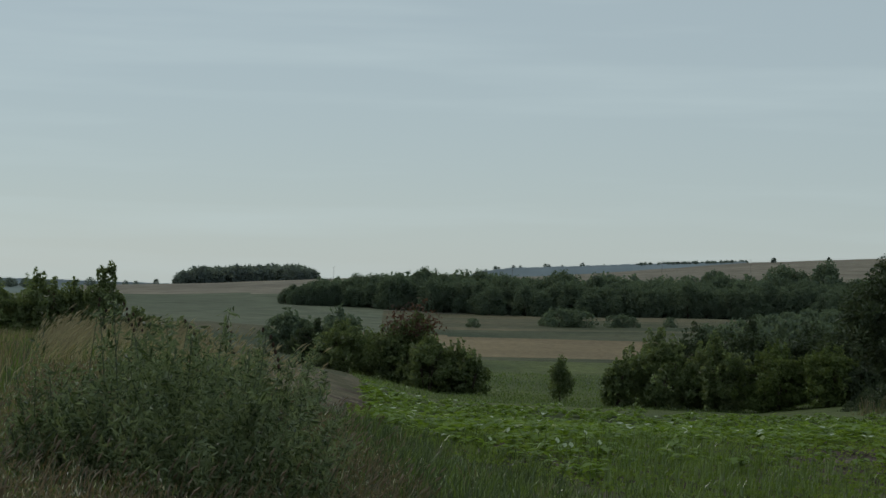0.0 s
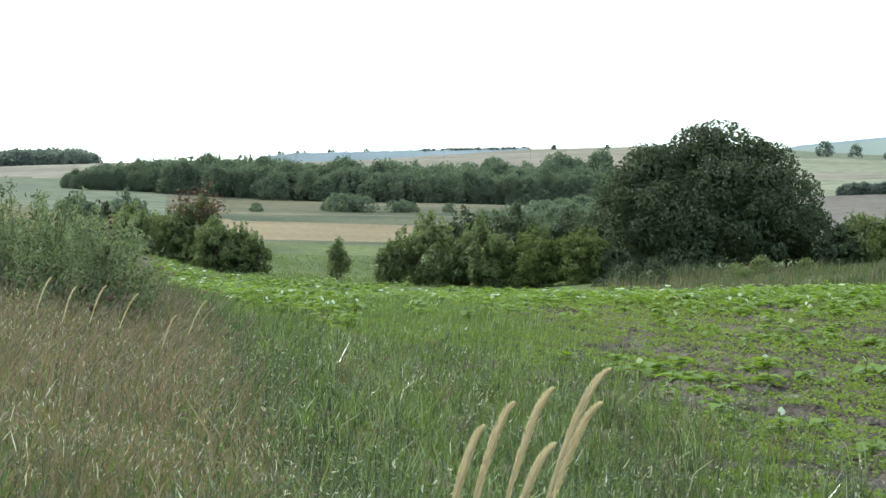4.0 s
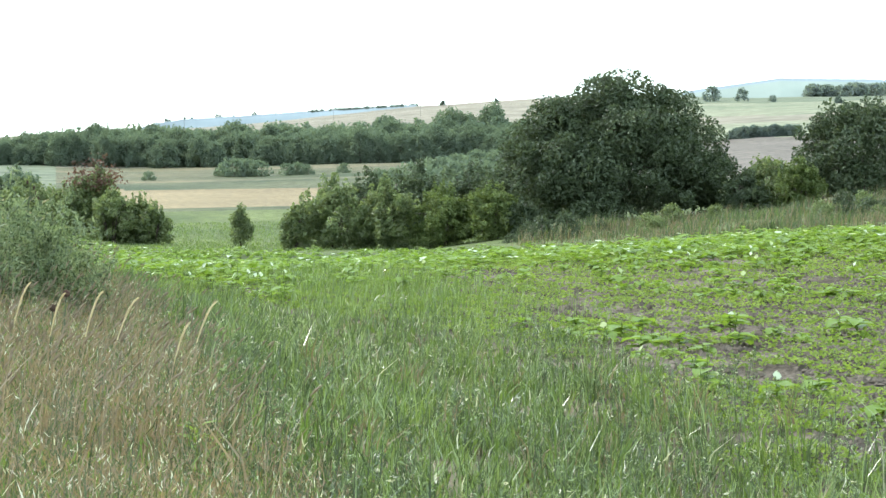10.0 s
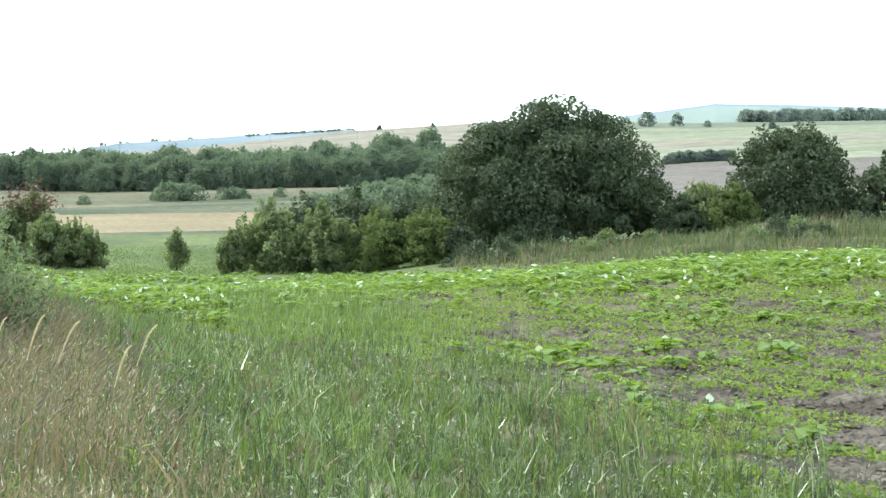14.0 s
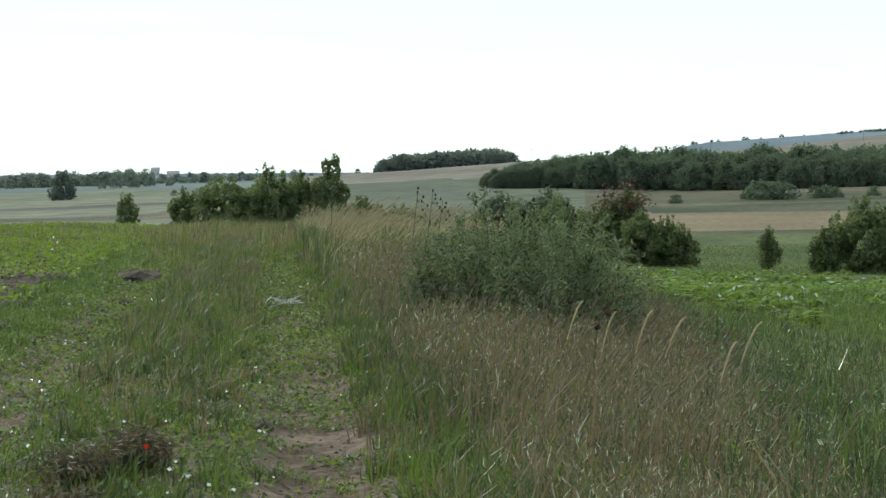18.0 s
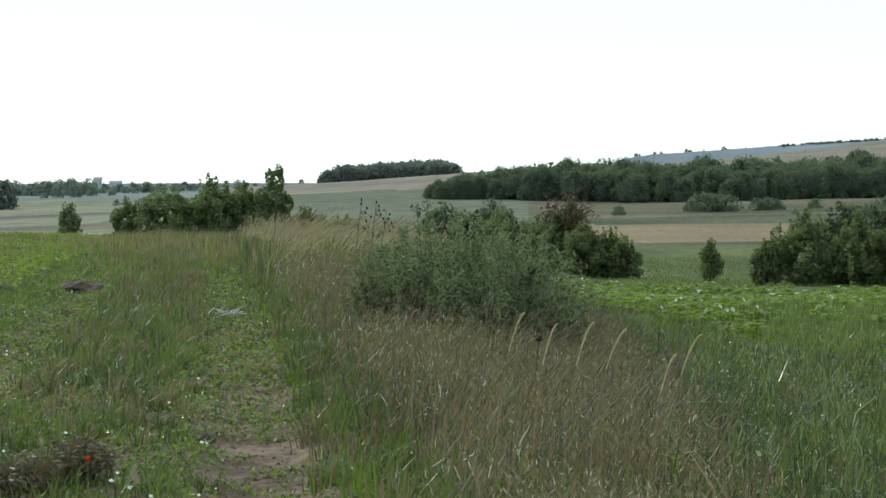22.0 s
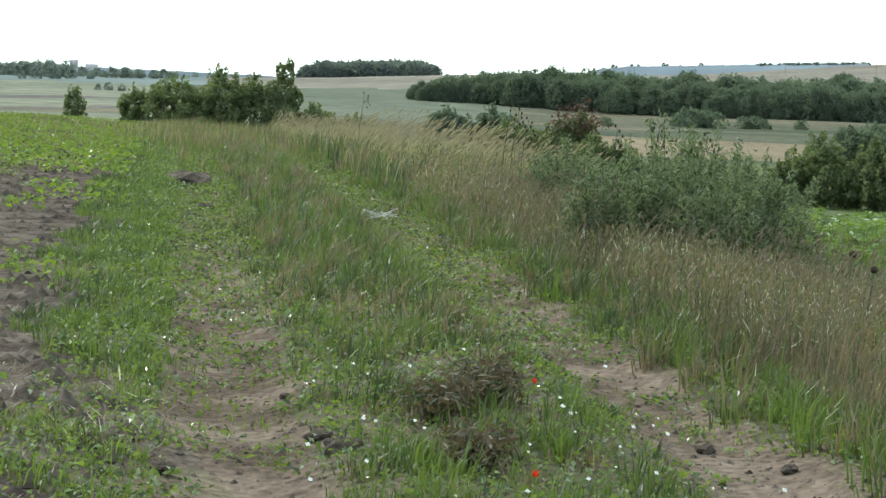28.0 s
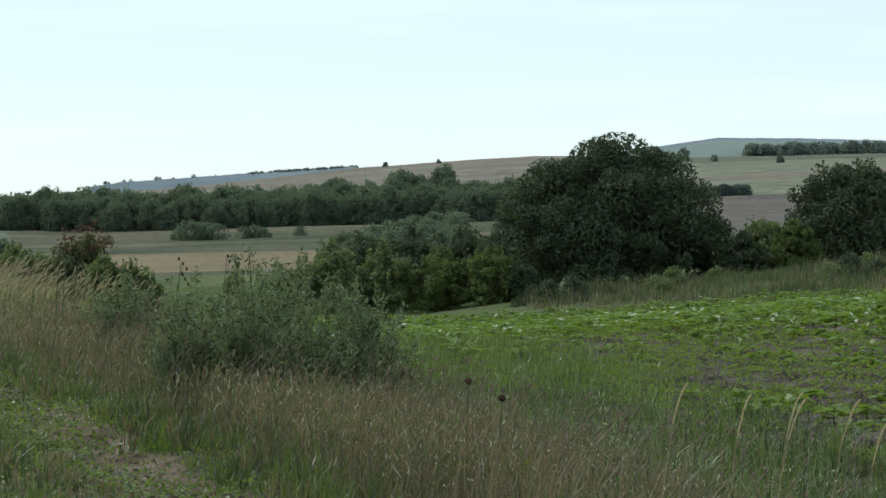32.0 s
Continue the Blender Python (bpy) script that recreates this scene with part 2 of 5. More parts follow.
HAZE_FIELD = surface("haze_pale_field", (0.175, 0.21, 0.195), (0.205, 0.235, 0.21), 0.0008, 0.003, 1.0, 0.0, spec=0.0)
STEM = surface("green_stem", (0.10, 0.14, 0.04), (0.16, 0.2, 0.07), 6, 40, 0.7, 0.2)


# ---- land ----
AZ = (-30, -12, -6, -2, 2, 5, 9, 14, 19, 24, 29, 45)
# elevation of the land, in thousandths, seen from the start of the track: by distance, and by heading
LAND = {75: (-30, -34, -40, -46, -52, -66, -70, -71, -69, -63, -58, -50),
        105: (-33, -36, -41, -44, -53, -66, -68, -69, -58, -51, -47, -44),
        125: (-35, -38, -41, -43, -52, -62, -64, -64, -55, -47, -42, -40),
        180: (-36, -36, -36, -37, -43, -45, -45, -45, -42, -32, -30, -30),
        300: (-27, -27, -26, -26, -28, -30, -31, -30, -27, -22, -22, -22),
        450: (-20, -20, -19, -20, -22, -24, -23.5, -23, -22, -15, -14, -14),
        800: (-12, -12, -12, -9.5, -6, -6, -3, -2, 0, 1, 3, 4),
        1400: (-13, -13, -13, -12, -8, -5.5, -1.5, 6.4, 10.5, 7.5, 7.5, 8),
        2500: (-14, -14, -14, -14, -12, -9, -5, 0, 4, 6, 6, 6),
        4500: (-16, -16, -16, -16, -14, -12, -8, -4, 0, 2, 2, 2)}


def ease(a, b, x):
    t = np.clip((x - a) / (b - a), 0, 1)
    return t * t * (3 - 2 * t)


def track_x(y):
    return -1.92 - 0.112 * (np.asarray(y, float) - 9)


def land(x, y):
    """Height of the open land, without ruts."""
    x, y = np.asarray(x, float), np.asarray(y, float)
    d, az = np.hypot(x, y), np.degrees(np.arctan2(x, y))
    shift = 1.9 * ease(20, 44, y)
    near = -0.012 * np.maximum(y, -20) - 1.22 * ease(-0.6, 6, x + shift) + 0.05 * np.clip(x - 10, 0, 14)
    rings = sorted(LAND)
    zr = [1.6 + r * np.interp(az, AZ, LAND[r]) / 1000 for r in rings]
    ld, far = np.log(np.maximum(d, 1)), zr[0]
    for i in range(len(rings) - 1):
        a, b = math.log(rings[i]), math.log(rings[i + 1])
        t = np.clip((ld - a) / (b - a), 0, 1)
        far = np.where(ld >= a, zr[i] * (1 - t) + zr[i + 1] * t, far)
    w = ease(38, 72, d)
    return near * (1 - w) + far * w


def wobble(x, y, s):
    """Cheap smooth unevenness, about -1 to 1."""
    return (np.sin(x * s * 1.3 + 1.7 * np.sin(y * s * 0.7)) + np.sin(y * s * 1.1 + 2.1 * np.sin(x * s * 0.9 + 1)) + np.sin((x + y) * s * 2.3 + 0.5)) / 3


def rut_depth(x, y):
    off = np.abs(np.abs(x - track_x(y)) - 1.15)
    return (1 - ease(0.12, 0.5, off)) * (1 - ease(45, 60, y))


def ground_z(x, y):
    d = np.hypot(x, y)
    z = land(x, y) - 0.09 * rut_depth(x, y)
    crop = ease(0.0, 1.2, x - field_edge(y)) * ease(5, 9, y) * (1 - ease(40, 60, d))
    z = z + 0.04 * np.sin((x * 0.978 + y * 0.21) * 2 * math.pi / 0.72) * crop
    return z + 0.03 * wobble(x, y, 1.4) * (1 - ease(40, 80, d)) + 0.35 * wobble(x, y, 0.05) * ease(150, 300, d)


def field_edge(y):
    """The left border of the sunflower field."""
    return np.interp(y, (5, 15, 19, 24, 29, 36, 44, 70), (6.2, 6.5, 7.4, 7.7, 6.8, 4.2, 2.7, 3.4))


def verge_edge(y):
    """Where the dry verge gives way to green grass."""
    return np.interp(y, (5, 17, 22, 30, 40, 60, 95), (1.46, 2.0, 2.0, 1.5, 0.5, -2.0, -6.0))


def mesh_from(name, verts, faces, mats, index=None, smooth=False):
    """A mesh from arrays; faces all have the same number of corners."""
    verts, faces = np.asarray(verts, np.float32), np.asarray(faces, np.int32)
    me = bpy.data.meshes.new(name)
    me.vertices.add(len(verts))
    me.vertices.foreach_set("co", verts.ravel())
    k = faces.shape[1]
    me.loops.add(faces.size)
    me.loops.foreach_set("vertex_index", faces.ravel())
    me.polygons.add(len(faces))
    me.polygons.foreach_set("loop_start", np.arange(0, faces.size, k, dtype=np.int32))
    if index is not None:
        me.polygons.foreach_set("material_index", np.asarray(index, np.int32))
    me.polygons.foreach_set("use_smooth", np.full(len(faces), smooth))
    for m in mats:
        me.materials.append(m)
    me.update(calc_edges=True)
    return me


def build_ground():
    az = np.radians(np.concatenate([np.arange(-180, -20, 4.0), np.arange(-20, 34, 0.22), np.arange(34, 180, 4.0)]))
    r = np.concatenate([[0.02, 0.5, 1.2], 2.0 * 1.0205 ** np.arange(0, 386)])
    A, R = np.meshgrid(az, r)
    x, y = R * np.sin(A), R * np.cos(A)
    z = ground_z(x, y)
    n, m = len(r), len(az)
    verts = np.stack([x.ravel(), y.ravel(), z.ravel()], 1)
    i, j = np.meshgrid(np.arange(n - 1), np.arange(m), indexing="ij")
    j2 = (j + 1) % m
    quads = np.stack([i * m + j, i * m + j2, (i + 1) * m + j2, (i + 1) * m + j], -1).reshape(-1, 4)[:, ::-1]
    c = verts[quads].mean(1)
    cx, cy = c[:, 0], c[:, 1]
    d, head = np.hypot(cx, cy), np.degrees(np.arctan2(cx, cy))
    d = d * (1 + 0.02 * wobble(cx, cy, 0.03))
    idx = np.zeros(len(quads), int)
    near = d < 75
    idx[near & (rut_depth(cx, cy) + 0.35 * wobble(cx, cy, 2.6) + 0.3 * wobble(cx, cy, 7.0) > 0.22 + 0.012 * cy) & (cy < 45)] = 1
    idx[near & (d < 68) & (cx > field_edge(cy) + 1.1 * wobble(cx, cy, 0.8) + 0.6 * wobble(cx, cy, 3.3)) & (cy > 5)] = 2
    idx[near & (cx < track_x(cy) - 2.45 + 0.8 * (1 - ease(8.5, 12, cy)) + 0.35 * wobble(cx, cy, 0.9)) & (cy < 48)] = 10
    idx[(d >= 68) & (d < 183) & (head > 3)] = 3
    idx[(d >= 183) & (d < 246) & (head > 2.5)] = 4
    idx[(d >= 246) & (d < 450)] = 5
    idx[(d >= 246) & (d < 288) & (head > 2.5)] = 13
    idx[(d >= 288) & (d < 302) & (head > 2.5)] = 12
    idx[(d >= 395) & (d < 450) & (head > 2.5)] = 12
    idx[(d >= 176) & (d < 184) & (head > 3)] = 13
    idx[(d >= 450)] = 6
    idx[(d >= 75) & (d < 450) & (head < 2.5)] = 5
    idx[(d >= 240) & (d < 690) & (head > -9) & (head < 3)] = 7
    idx[(d >= 560) & (d < 690) & (head > -9) & (head < 3)] = 6
    idx[(d >= 450) & (head < -6)] = 5
    idx[(d >= 420) & (d < 620) & (head < -9)] = 7
    # paler materials on the far left land imitate haze
    idx[(d >= 270) & (d < 560) & (head < -6.5)] = 9
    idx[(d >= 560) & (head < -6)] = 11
    idx[(d >= 330) & (d < 350) & (head < -6)] = 8
    idx[(d >= 235) & (d < 262) & (head < -4)] = 12
    idx[(d >= 262) & (d < 270) & (head < -4)] = 8
    idx[(d >= 95) & (d < 235) & (head < -4)] = 9
    idx[(d >= 183) & (d < 480) & (head > 20)] = 8
    idx[(d >= 480) & (d < 1000) & (head > 20)] = 9
    idx[(d >= 620) & (d < 700) & (head > 20)] = 6
    idx[(d >= 1000) & (head > 20)] = 7
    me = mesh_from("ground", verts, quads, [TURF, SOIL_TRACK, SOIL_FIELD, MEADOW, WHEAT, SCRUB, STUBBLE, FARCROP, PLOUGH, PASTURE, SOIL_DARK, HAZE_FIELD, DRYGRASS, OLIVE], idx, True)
    return tagged(new("ground", me), "rolling farmland with a rutted earth track and fields", "ground", kind="structure")


build_ground()


# far ridges, too distant to shift, with haze painted into their colours
SKYLINE = ((-30, -8), (-13, -7.4), (-9.8, -8.4), (-6, -9.4), (-3, -10.5), (2, -9), (5.2, -5), (6.0, -0.6), (6.8, 1.2), (8.8, 2.8), (10.3, 4.2), (13.8, 6.9), (14.5, 3), (20.5, 4), (21.8, 11.6), (23.2, 14.5), (24.6, 17.5), (27, 16.2), (29.5, 14.0), (45, 9))


def far_ridge(name, d, az0, az1, drop, lift, mats, label, rough=0.25, seed=0.0):
    """A long hill with a rounded top and a back slope, standing at distance d."""
    az = np.arange(az0, az1, 0.03)
    top = np.interp(az, [a for a, e in SKYLINE], [e for a, e in SKYLINE]) + lift
    top = top + rough * (np.sin(az * 11 + seed) * np.sin(az * 5.3 + seed * 2) + 0.5 * np.abs(np.sin(az * 23 + seed)))
    fade = ease(az0, az0 + 0.8, az) * (1 - ease(az1 - 0.8, az1, az))
    rows = []
    for back, k in ((0, 0.0), (30, 0.55), (75, 0.9), (120, 1.0), (260, 0.6)):
        z = 1.6 + (d + back) * ((top - drop * (1 - k)) * fade + (1 - fade) * (top - drop)) / 1000
        rows.append(np.stack([(d + back) * np.sin(np.radians(az)), (d + back) * np.cos(np.radians(az)), z], 1))
    n = len(az)
    i, j = np.meshgrid(np.arange(len(rows) - 1), np.arange(n - 1), indexing="ij")
    f = np.stack([i * n + j, i * n + j + 1, (i + 1) * n + j + 1, (i + 1) * n + j], -1).reshape(-1, 4)
    me = mesh_from(name, np.vstack(rows), f, mats, (i.ravel() >= 2).astype(int) if len(mats) > 1 else None, True)
    return tagged(new(name, me), label, "hills", kind="structure")


far_ridge("backdrop", 3600, -24, 6.5, 7, 0.0, [HAZE_HILL], "hills on the horizon tinted pale blue as haze", 0.12, 1.0)
far_ridge("backdrop_ridge", 2900, 5.0, 14.6, 9, 0.0, [HAZE_HILL], "distant ridge tinted blue as haze with a low wood on top", 0.15, 2.0)
far_ridge("backdrop_hill", 2700, 20.6, 40, 15, 0.0, [HAZE_FIELD, HAZE_HILL], "distant wooded hill above fields, both tinted pale as haze", 0.08, 3.0)


# ---- plants ----
RNG = np.random.default_rng(7)


def tufted(xc, yc, per, spread, r):
    """Blades gathered in tufts: their places, the tuft of each, and the way it leans out."""
    k = np.repeat(np.arange(len(xc)), per)
    off = r.normal(size=(len(k), 2)) * spread
    return xc[k] + off[:, 0], yc[k] + off[:, 1], k, np.arctan2(off[:, 1], off[:, 0]) + r.normal(size=len(k)) * 0.6


def blades(pos, height, width, lean=0.35, wind=(0.12, 0.04), rng=RNG, out=None):
    """Grass blades, three triangles each, bent with the wind. Returns points and triangles."""
    n = len(pos)
    a = rng.uniform(0, 2 * math.pi, n)
    b = rng.uniform(0, 2 * math.pi, n) if out is None else out
    l = rng.uniform(0.1, 1, n) * lean
    side = np.stack([np.cos(a), np.sin(a), 0 * a], 1) * (width / 2)[:, None]
    bend = np.stack([np.cos(b) * l + wind[0], np.sin(b) * l + wind[1], 0 * a], 1) * height[:, None]
    up = np.stack([0 * a, 0 * a, height], 1)
    v = np.stack([pos - side, pos + side, pos + up * 0.55 + bend * 0.28 - side * 0.8, pos + up * 0.55 + bend * 0.28 + side * 0.8, pos + up * (0.98 - 0.25 * l[:, None]) + bend], 1)
    t = np.array([[0, 1, 3], [0, 3, 2], [2, 3, 4]])
    return v.reshape(-1, 3), (np.arange(n)[:, None, None] * 5 + t).reshape(-1, 3)


def on_ground(x, y, sink=0.01):
    return np.stack([x, y, ground_z(x, y) - sink], 1)


def stuff(name, pts, tris, mats, label, category, index=None):
    me = mesh_from(name, pts, tris, mats, index)
    return tagged(new(name, me), label, category, kind="stuff")


def sward(name, x, y, h, w, mats, label, category="grass", lean=0.35, pick=None, wind=(0.12, 0.04), out=None):
    v, t = blades(on_ground(x, y), h, w, lean, wind, out=out)
    return stuff(name, v, t, mats, label, category, None if pick is None else np.repeat(pick, 3))


def ears(x, y, h, length, width, lean=0.3, wind=(0.3, 0.08)):
    """Stalks with a slim ripe ear: a thin blade and a spindle at its end."""
    v, t = blades(on_ground(x, y), h, np.full(len(x), 0.006) + h * 0.003, lean, wind)
    tip = v.reshape(-1, 5, 3)[:, 4]
    low = v.reshape(-1, 5, 3)[:, 2]
    axis = tip - low
    axis /= np.linalg.norm(axis, axis=1)[:, None]
    side = np.cross(axis, [0, 0, 1.0])
    side /= np.linalg.norm(side, axis=1)[:, None] + 1e-6
    other = np.cross(axis, side)
    L, W = length[:, None], width[:, None] / 2
    p = np.stack([tip - axis * L * 0.5, tip + side * W, tip + other * W, tip - side * W, tip - other * W, tip + axis * L * 0.6 - np.array([0, 0, 0.15]) * L], 1)
    f = np.array([[0, 2, 1], [0, 3, 2], [0, 4, 3], [0, 1, 4], [5, 1, 2], [5, 2, 3], [5, 3, 4], [5, 4, 1]])
    t2 = (np.arange(len(x))[:, None, None] * 6 + f).reshape(-1, 3) + len(v)
    return np.vstack([v, p.reshape(-1, 3)]), np.vstack([t, t2])


def leaves(centre, normal, size, rng=RNG, fold=0.25, slim=0.55):
    """Folded leaves of two triangles pairs (a kite with a crease)."""
    n = len(centre)
    r = rng.normal(size=(n, 3))
    r -= normal * (r * normal).sum(1)[:, None]
    r /= np.linalg.norm(r, axis=1)[:, None] + 1e-9
    q = np.cross(normal, r)
    s = size[:, None]
    v = np.stack([centre - r * s * 0.5, centre + q * s * slim * 0.5 + normal * s * fold * 0.4, centre + r * s * 0.5 - normal * s * fold * 0.5, centre - q * s * slim * 0.5 + normal * s * fold * 0.4], 1)
    t = np.array([[0, 1, 2], [0, 2, 3]])
    return v.reshape(-1, 3), (np.arange(n)[:, None, None] * 4 + t).reshape(-1, 3)


def lumpy(rng, lumps, n, size, shell=0.75, droop=0.1, scatter=0.35):
    """Leaves spread over the shells of many lumps: (x, y, z, rx, ry, rz) each."""
    lumps = np.asarray(lumps, float)
    area = lumps[:, 3] * lumps[:, 4] + lumps[:, 3] * lumps[:, 5]
    which = rng.choice(len(lumps), n, p=area / area.sum())
    d = rng.normal(size=(n, 3))
    d /= np.linalg.norm(d, axis=1)[:, None]
    k = shell + (1.06 - shell) * rng.random(n) ** 0.6
    c = lumps[which, :3] + d * lumps[which, 3:] * k[:, None]
    nrm = d + rng.normal(size=(n, 3)) * scatter + np.array([0, 0, 0.35])
    nrm /= np.linalg.norm(nrm, axis=1)[:, None]
    return leaves(c, nrm, size * rng.uniform(0.6, 1.35, n), rng)


def limb(points, r0, r1, sides=7):
    """A tapered, bent branch along some points."""
    points = [Vector(p) for p in points]
    v, f = [], []
    for i, p in enumerate(points):
        ahead = (points[min(i + 1, len(points) - 1)] - points[max(i - 1, 0)]).normalized()
        a = ahead.orthogonal().normalized()
        b = ahead.cross(a)
        r = r0 + (r1 - r0) * i / (len(points) - 1)
        for s in range(sides):
            w = 2 * math.pi * s / sides
            v.append(p + (a * math.cos(w) + b * math.sin(w)) * r)
    for i in range(len(points) - 1):
        for s in range(sides):
            f.append((i * sides + s, i * sides + (s + 1) % sides, (i + 1) * sides + (s + 1) % sides, (i + 1) * sides + s))
    return np.array(v), np.array(f)


def joined(pieces):
    v, f, n = [], [], 0
    for a, b in pieces:
        v.append(a)
        f.append(b + n)
        n += len(a)
    return np.vstack(v), np.vstack(f)


def part(name, mesh, parent, label=""):
    ob = new(name, mesh)
    ob.parent = parent
    return tagged(ob, label)


def stem_meshes(rng, height, spread, stems, r0):
    """One mesh for each stem, with its limbs."""
    return [wood_mesh(rng, height, spread, stems, r0, s) for s in range(stems)]


def wood_mesh(rng, height, spread, stems, r0, only=None):
    """Stems from the ground with limbs that fan out into the crown."""
    out = []
    for s in range(stems) if only is None else (only,):
        a = rng.uniform(0, 2 * math.pi)
        base = np.array([math.cos(a), math.sin(a), 0]) * spread * 0.12 * (stems > 1)
        top = np.array([math.cos(a) * spread * 0.35 * (stems > 1), math.sin(a) * spread * 0.35 * (stems > 1), height * 0.7])
        mid = (base + top) / 2 + rng.normal(size=3) * [0.08 * spread, 0.08 * spread, 0]
        out.append(limb([base - [0, 0, 0.3], base * 0.6 + mid * 0.4, mid, top], r0, r0 * 0.35))
        for b in range(4):
            a2 = a + rng.uniform(-1.6, 1.6)
            st = mid + (top - mid) * rng.uniform(-0.2, 0.8)
            en = st + np.array([math.cos(a2) * spread, math.sin(a2) * spread, height * rng.uniform(0.1, 0.45)]) * rng.uniform(0.3, 0.6)
            out.append(limb([st, (st + en) / 2 + [0, 0, 0.06 * height], en], r0 * 0.4, r0 * 0.1, 5))
    return joined(out)


def dome(rng, n, rx, ry, h, low=0.15, size=(0.22, 0.4), skirt=0.0):
    """Lumps that together make an uneven rounded crown of height h standing on the ground."""
    out = [(0, 0, h * 0.45, rx * 0.64, ry * 0.64, h * 0.38)]
    for i in range(n):
        a = rng.uniform(0, 2 * math.pi)
        e = rng.uniform(low, 1.0) ** 0.9 * math.pi / 2
        k = rng.uniform(*size)
        out.append((rx * 0.78 * math.cos(a) * math.cos(e * 0.92), ry * 0.78 * math.sin(a) * math.cos(e * 0.92), h * (0.12 + 0.70 * math.sin(e)), rx * k, ry * k, h * k * 0.62))
    for i in range(int(n * skirt)):
        a = rng.uniform(0, 2 * math.pi)
        k = rng.uniform(*size)
        out.append((rx * 0.74 * math.cos(a), ry * 0.74 * math.sin(a), h * rng.uniform(0.1, 0.3), rx * k * 1.1, ry * k * 1.1, h * k * 0.8))
    return out


def rounded(rng, n, rx, ry, h, base=0.08, size=(0.26, 0.42)):
    """Lumps of a full crown that is widest at half height and reaches nearly to the ground."""
    out = []
    for i in range(n):
        u = (i + rng.random()) / n
        k = math.sqrt(max(0.0, 1 - ((u - 0.42) / 0.62) ** 2)) * rng.uniform(0.35, 0.8)
        a = rng.uniform(0, 2 * math.pi)
        q = rng.uniform(*size)
        out.append((rx * k * math.cos(a), ry * k * math.sin(a), h * (base + (0.9 - base) * u), rx * q, ry * q, h * q * 0.45))
    return out


def plant(name, place, rng, lumps, count, size, leaf, label, category, height, spread, stems, r0, shell=0.7, yaw=0.0, scatter=0.35):
    """A tree or shrub: an Empty with its wood and its crown."""
    root = tagged(new(name), label, category)
    for w in stem_meshes(rng, height, spread, stems, r0):
        part("trunk" if r0 > 0.055 else "stem", mesh_from("wood", *w, [BARK], smooth=True), root)
    part("crown", mesh_from("crown", *lumpy(rng, lumps, count, size, shell, scatter=scatter), [leaf]), root)
    x, y = place
    root.matrix_world = pose(x, y, float(ground_z(x, y)) - 0.05, 0, 0, yaw)
    return root


def polar(head, d):
    return d * math.sin(radians(head)), d * math.cos(radians(head))


# the great round tree beside the field
rg = np.random.default_rng(11)
big = dome(rg, 40, 6.6, 5.4, 7.6, 0.02, (0.17, 0.30))
for i in range(170):
    a, e = rg.uniform(0, 2 * math.pi), math.asin(rg.uniform(0.0, 1.0))
    q = rg.uniform(0.82, 1.04)
    big.append((6.5 * q * math.cos(a) * math.cos(e), 5.3 * q * math.sin(a) * math.cos(e), 0.5 + 7.1 * q * math.sin(e) ** 0.9, *(rg.uniform(0.35, 0.85) * np.array([1.0, 1.0, 0.8]))))
big += [(-5.2, -0.6, 1.9, 2.2, 2.4, 1.8), (-4.1, 0, 4.3, 2.0, 2.0, 1.7), (-3.4, -1, 6.0, 1.5, 1.6, 1.3), (0.7, 0, 7.4, 2.1, 2.0, 1.2), (-0.6, -0.4, 7.0, 1.6, 1.8, 1.3), (3.3, 0, 6.3, 1.9, 2.0, 1.3),
        (4.9, 0, 4.4, 1.8, 2.0, 1.6), (5.9, 0, 2.4, 1.6, 2.0, 1.6), (2.0, -2, 3.0, 3.2, 2.2, 2.6), (-2.0, -2, 2.8, 3.0, 2.2, 2.4)]
big = [(x_ * 1.08, y_, z_ * 1.02, a_, b_, c_) for x_, y_, z_, a_, b_, c_ in big]
plant("broadleaf_tree", polar(19.6, 109), rg, big, 90000, 0.24, LEAF_OAK, "large round dark-green broadleaf tree behind the sunflower field", "tree", 8.0, 4.5, 3, 0.26, shell=0.55, scatter=1.0)

def spikes(rng, rx, h):
    """Upright leafy shoots that break the outline."""
    out = []
    for i in range(46):
        a, k = rng.uniform(0, 2 * math.pi), rng.uniform(0, 1.12)
        top = h * (1.04 - 0.45 * k * k) * rng.uniform(0.82, 1.14)
        w = rng.uniform(0.05, 0.1) * rx
        out.append((rx * k * math.cos(a), rx * k * math.sin(a), top - 0.14 * h, w, w, h * rng.uniform(0.1, 0.19)))
    return out


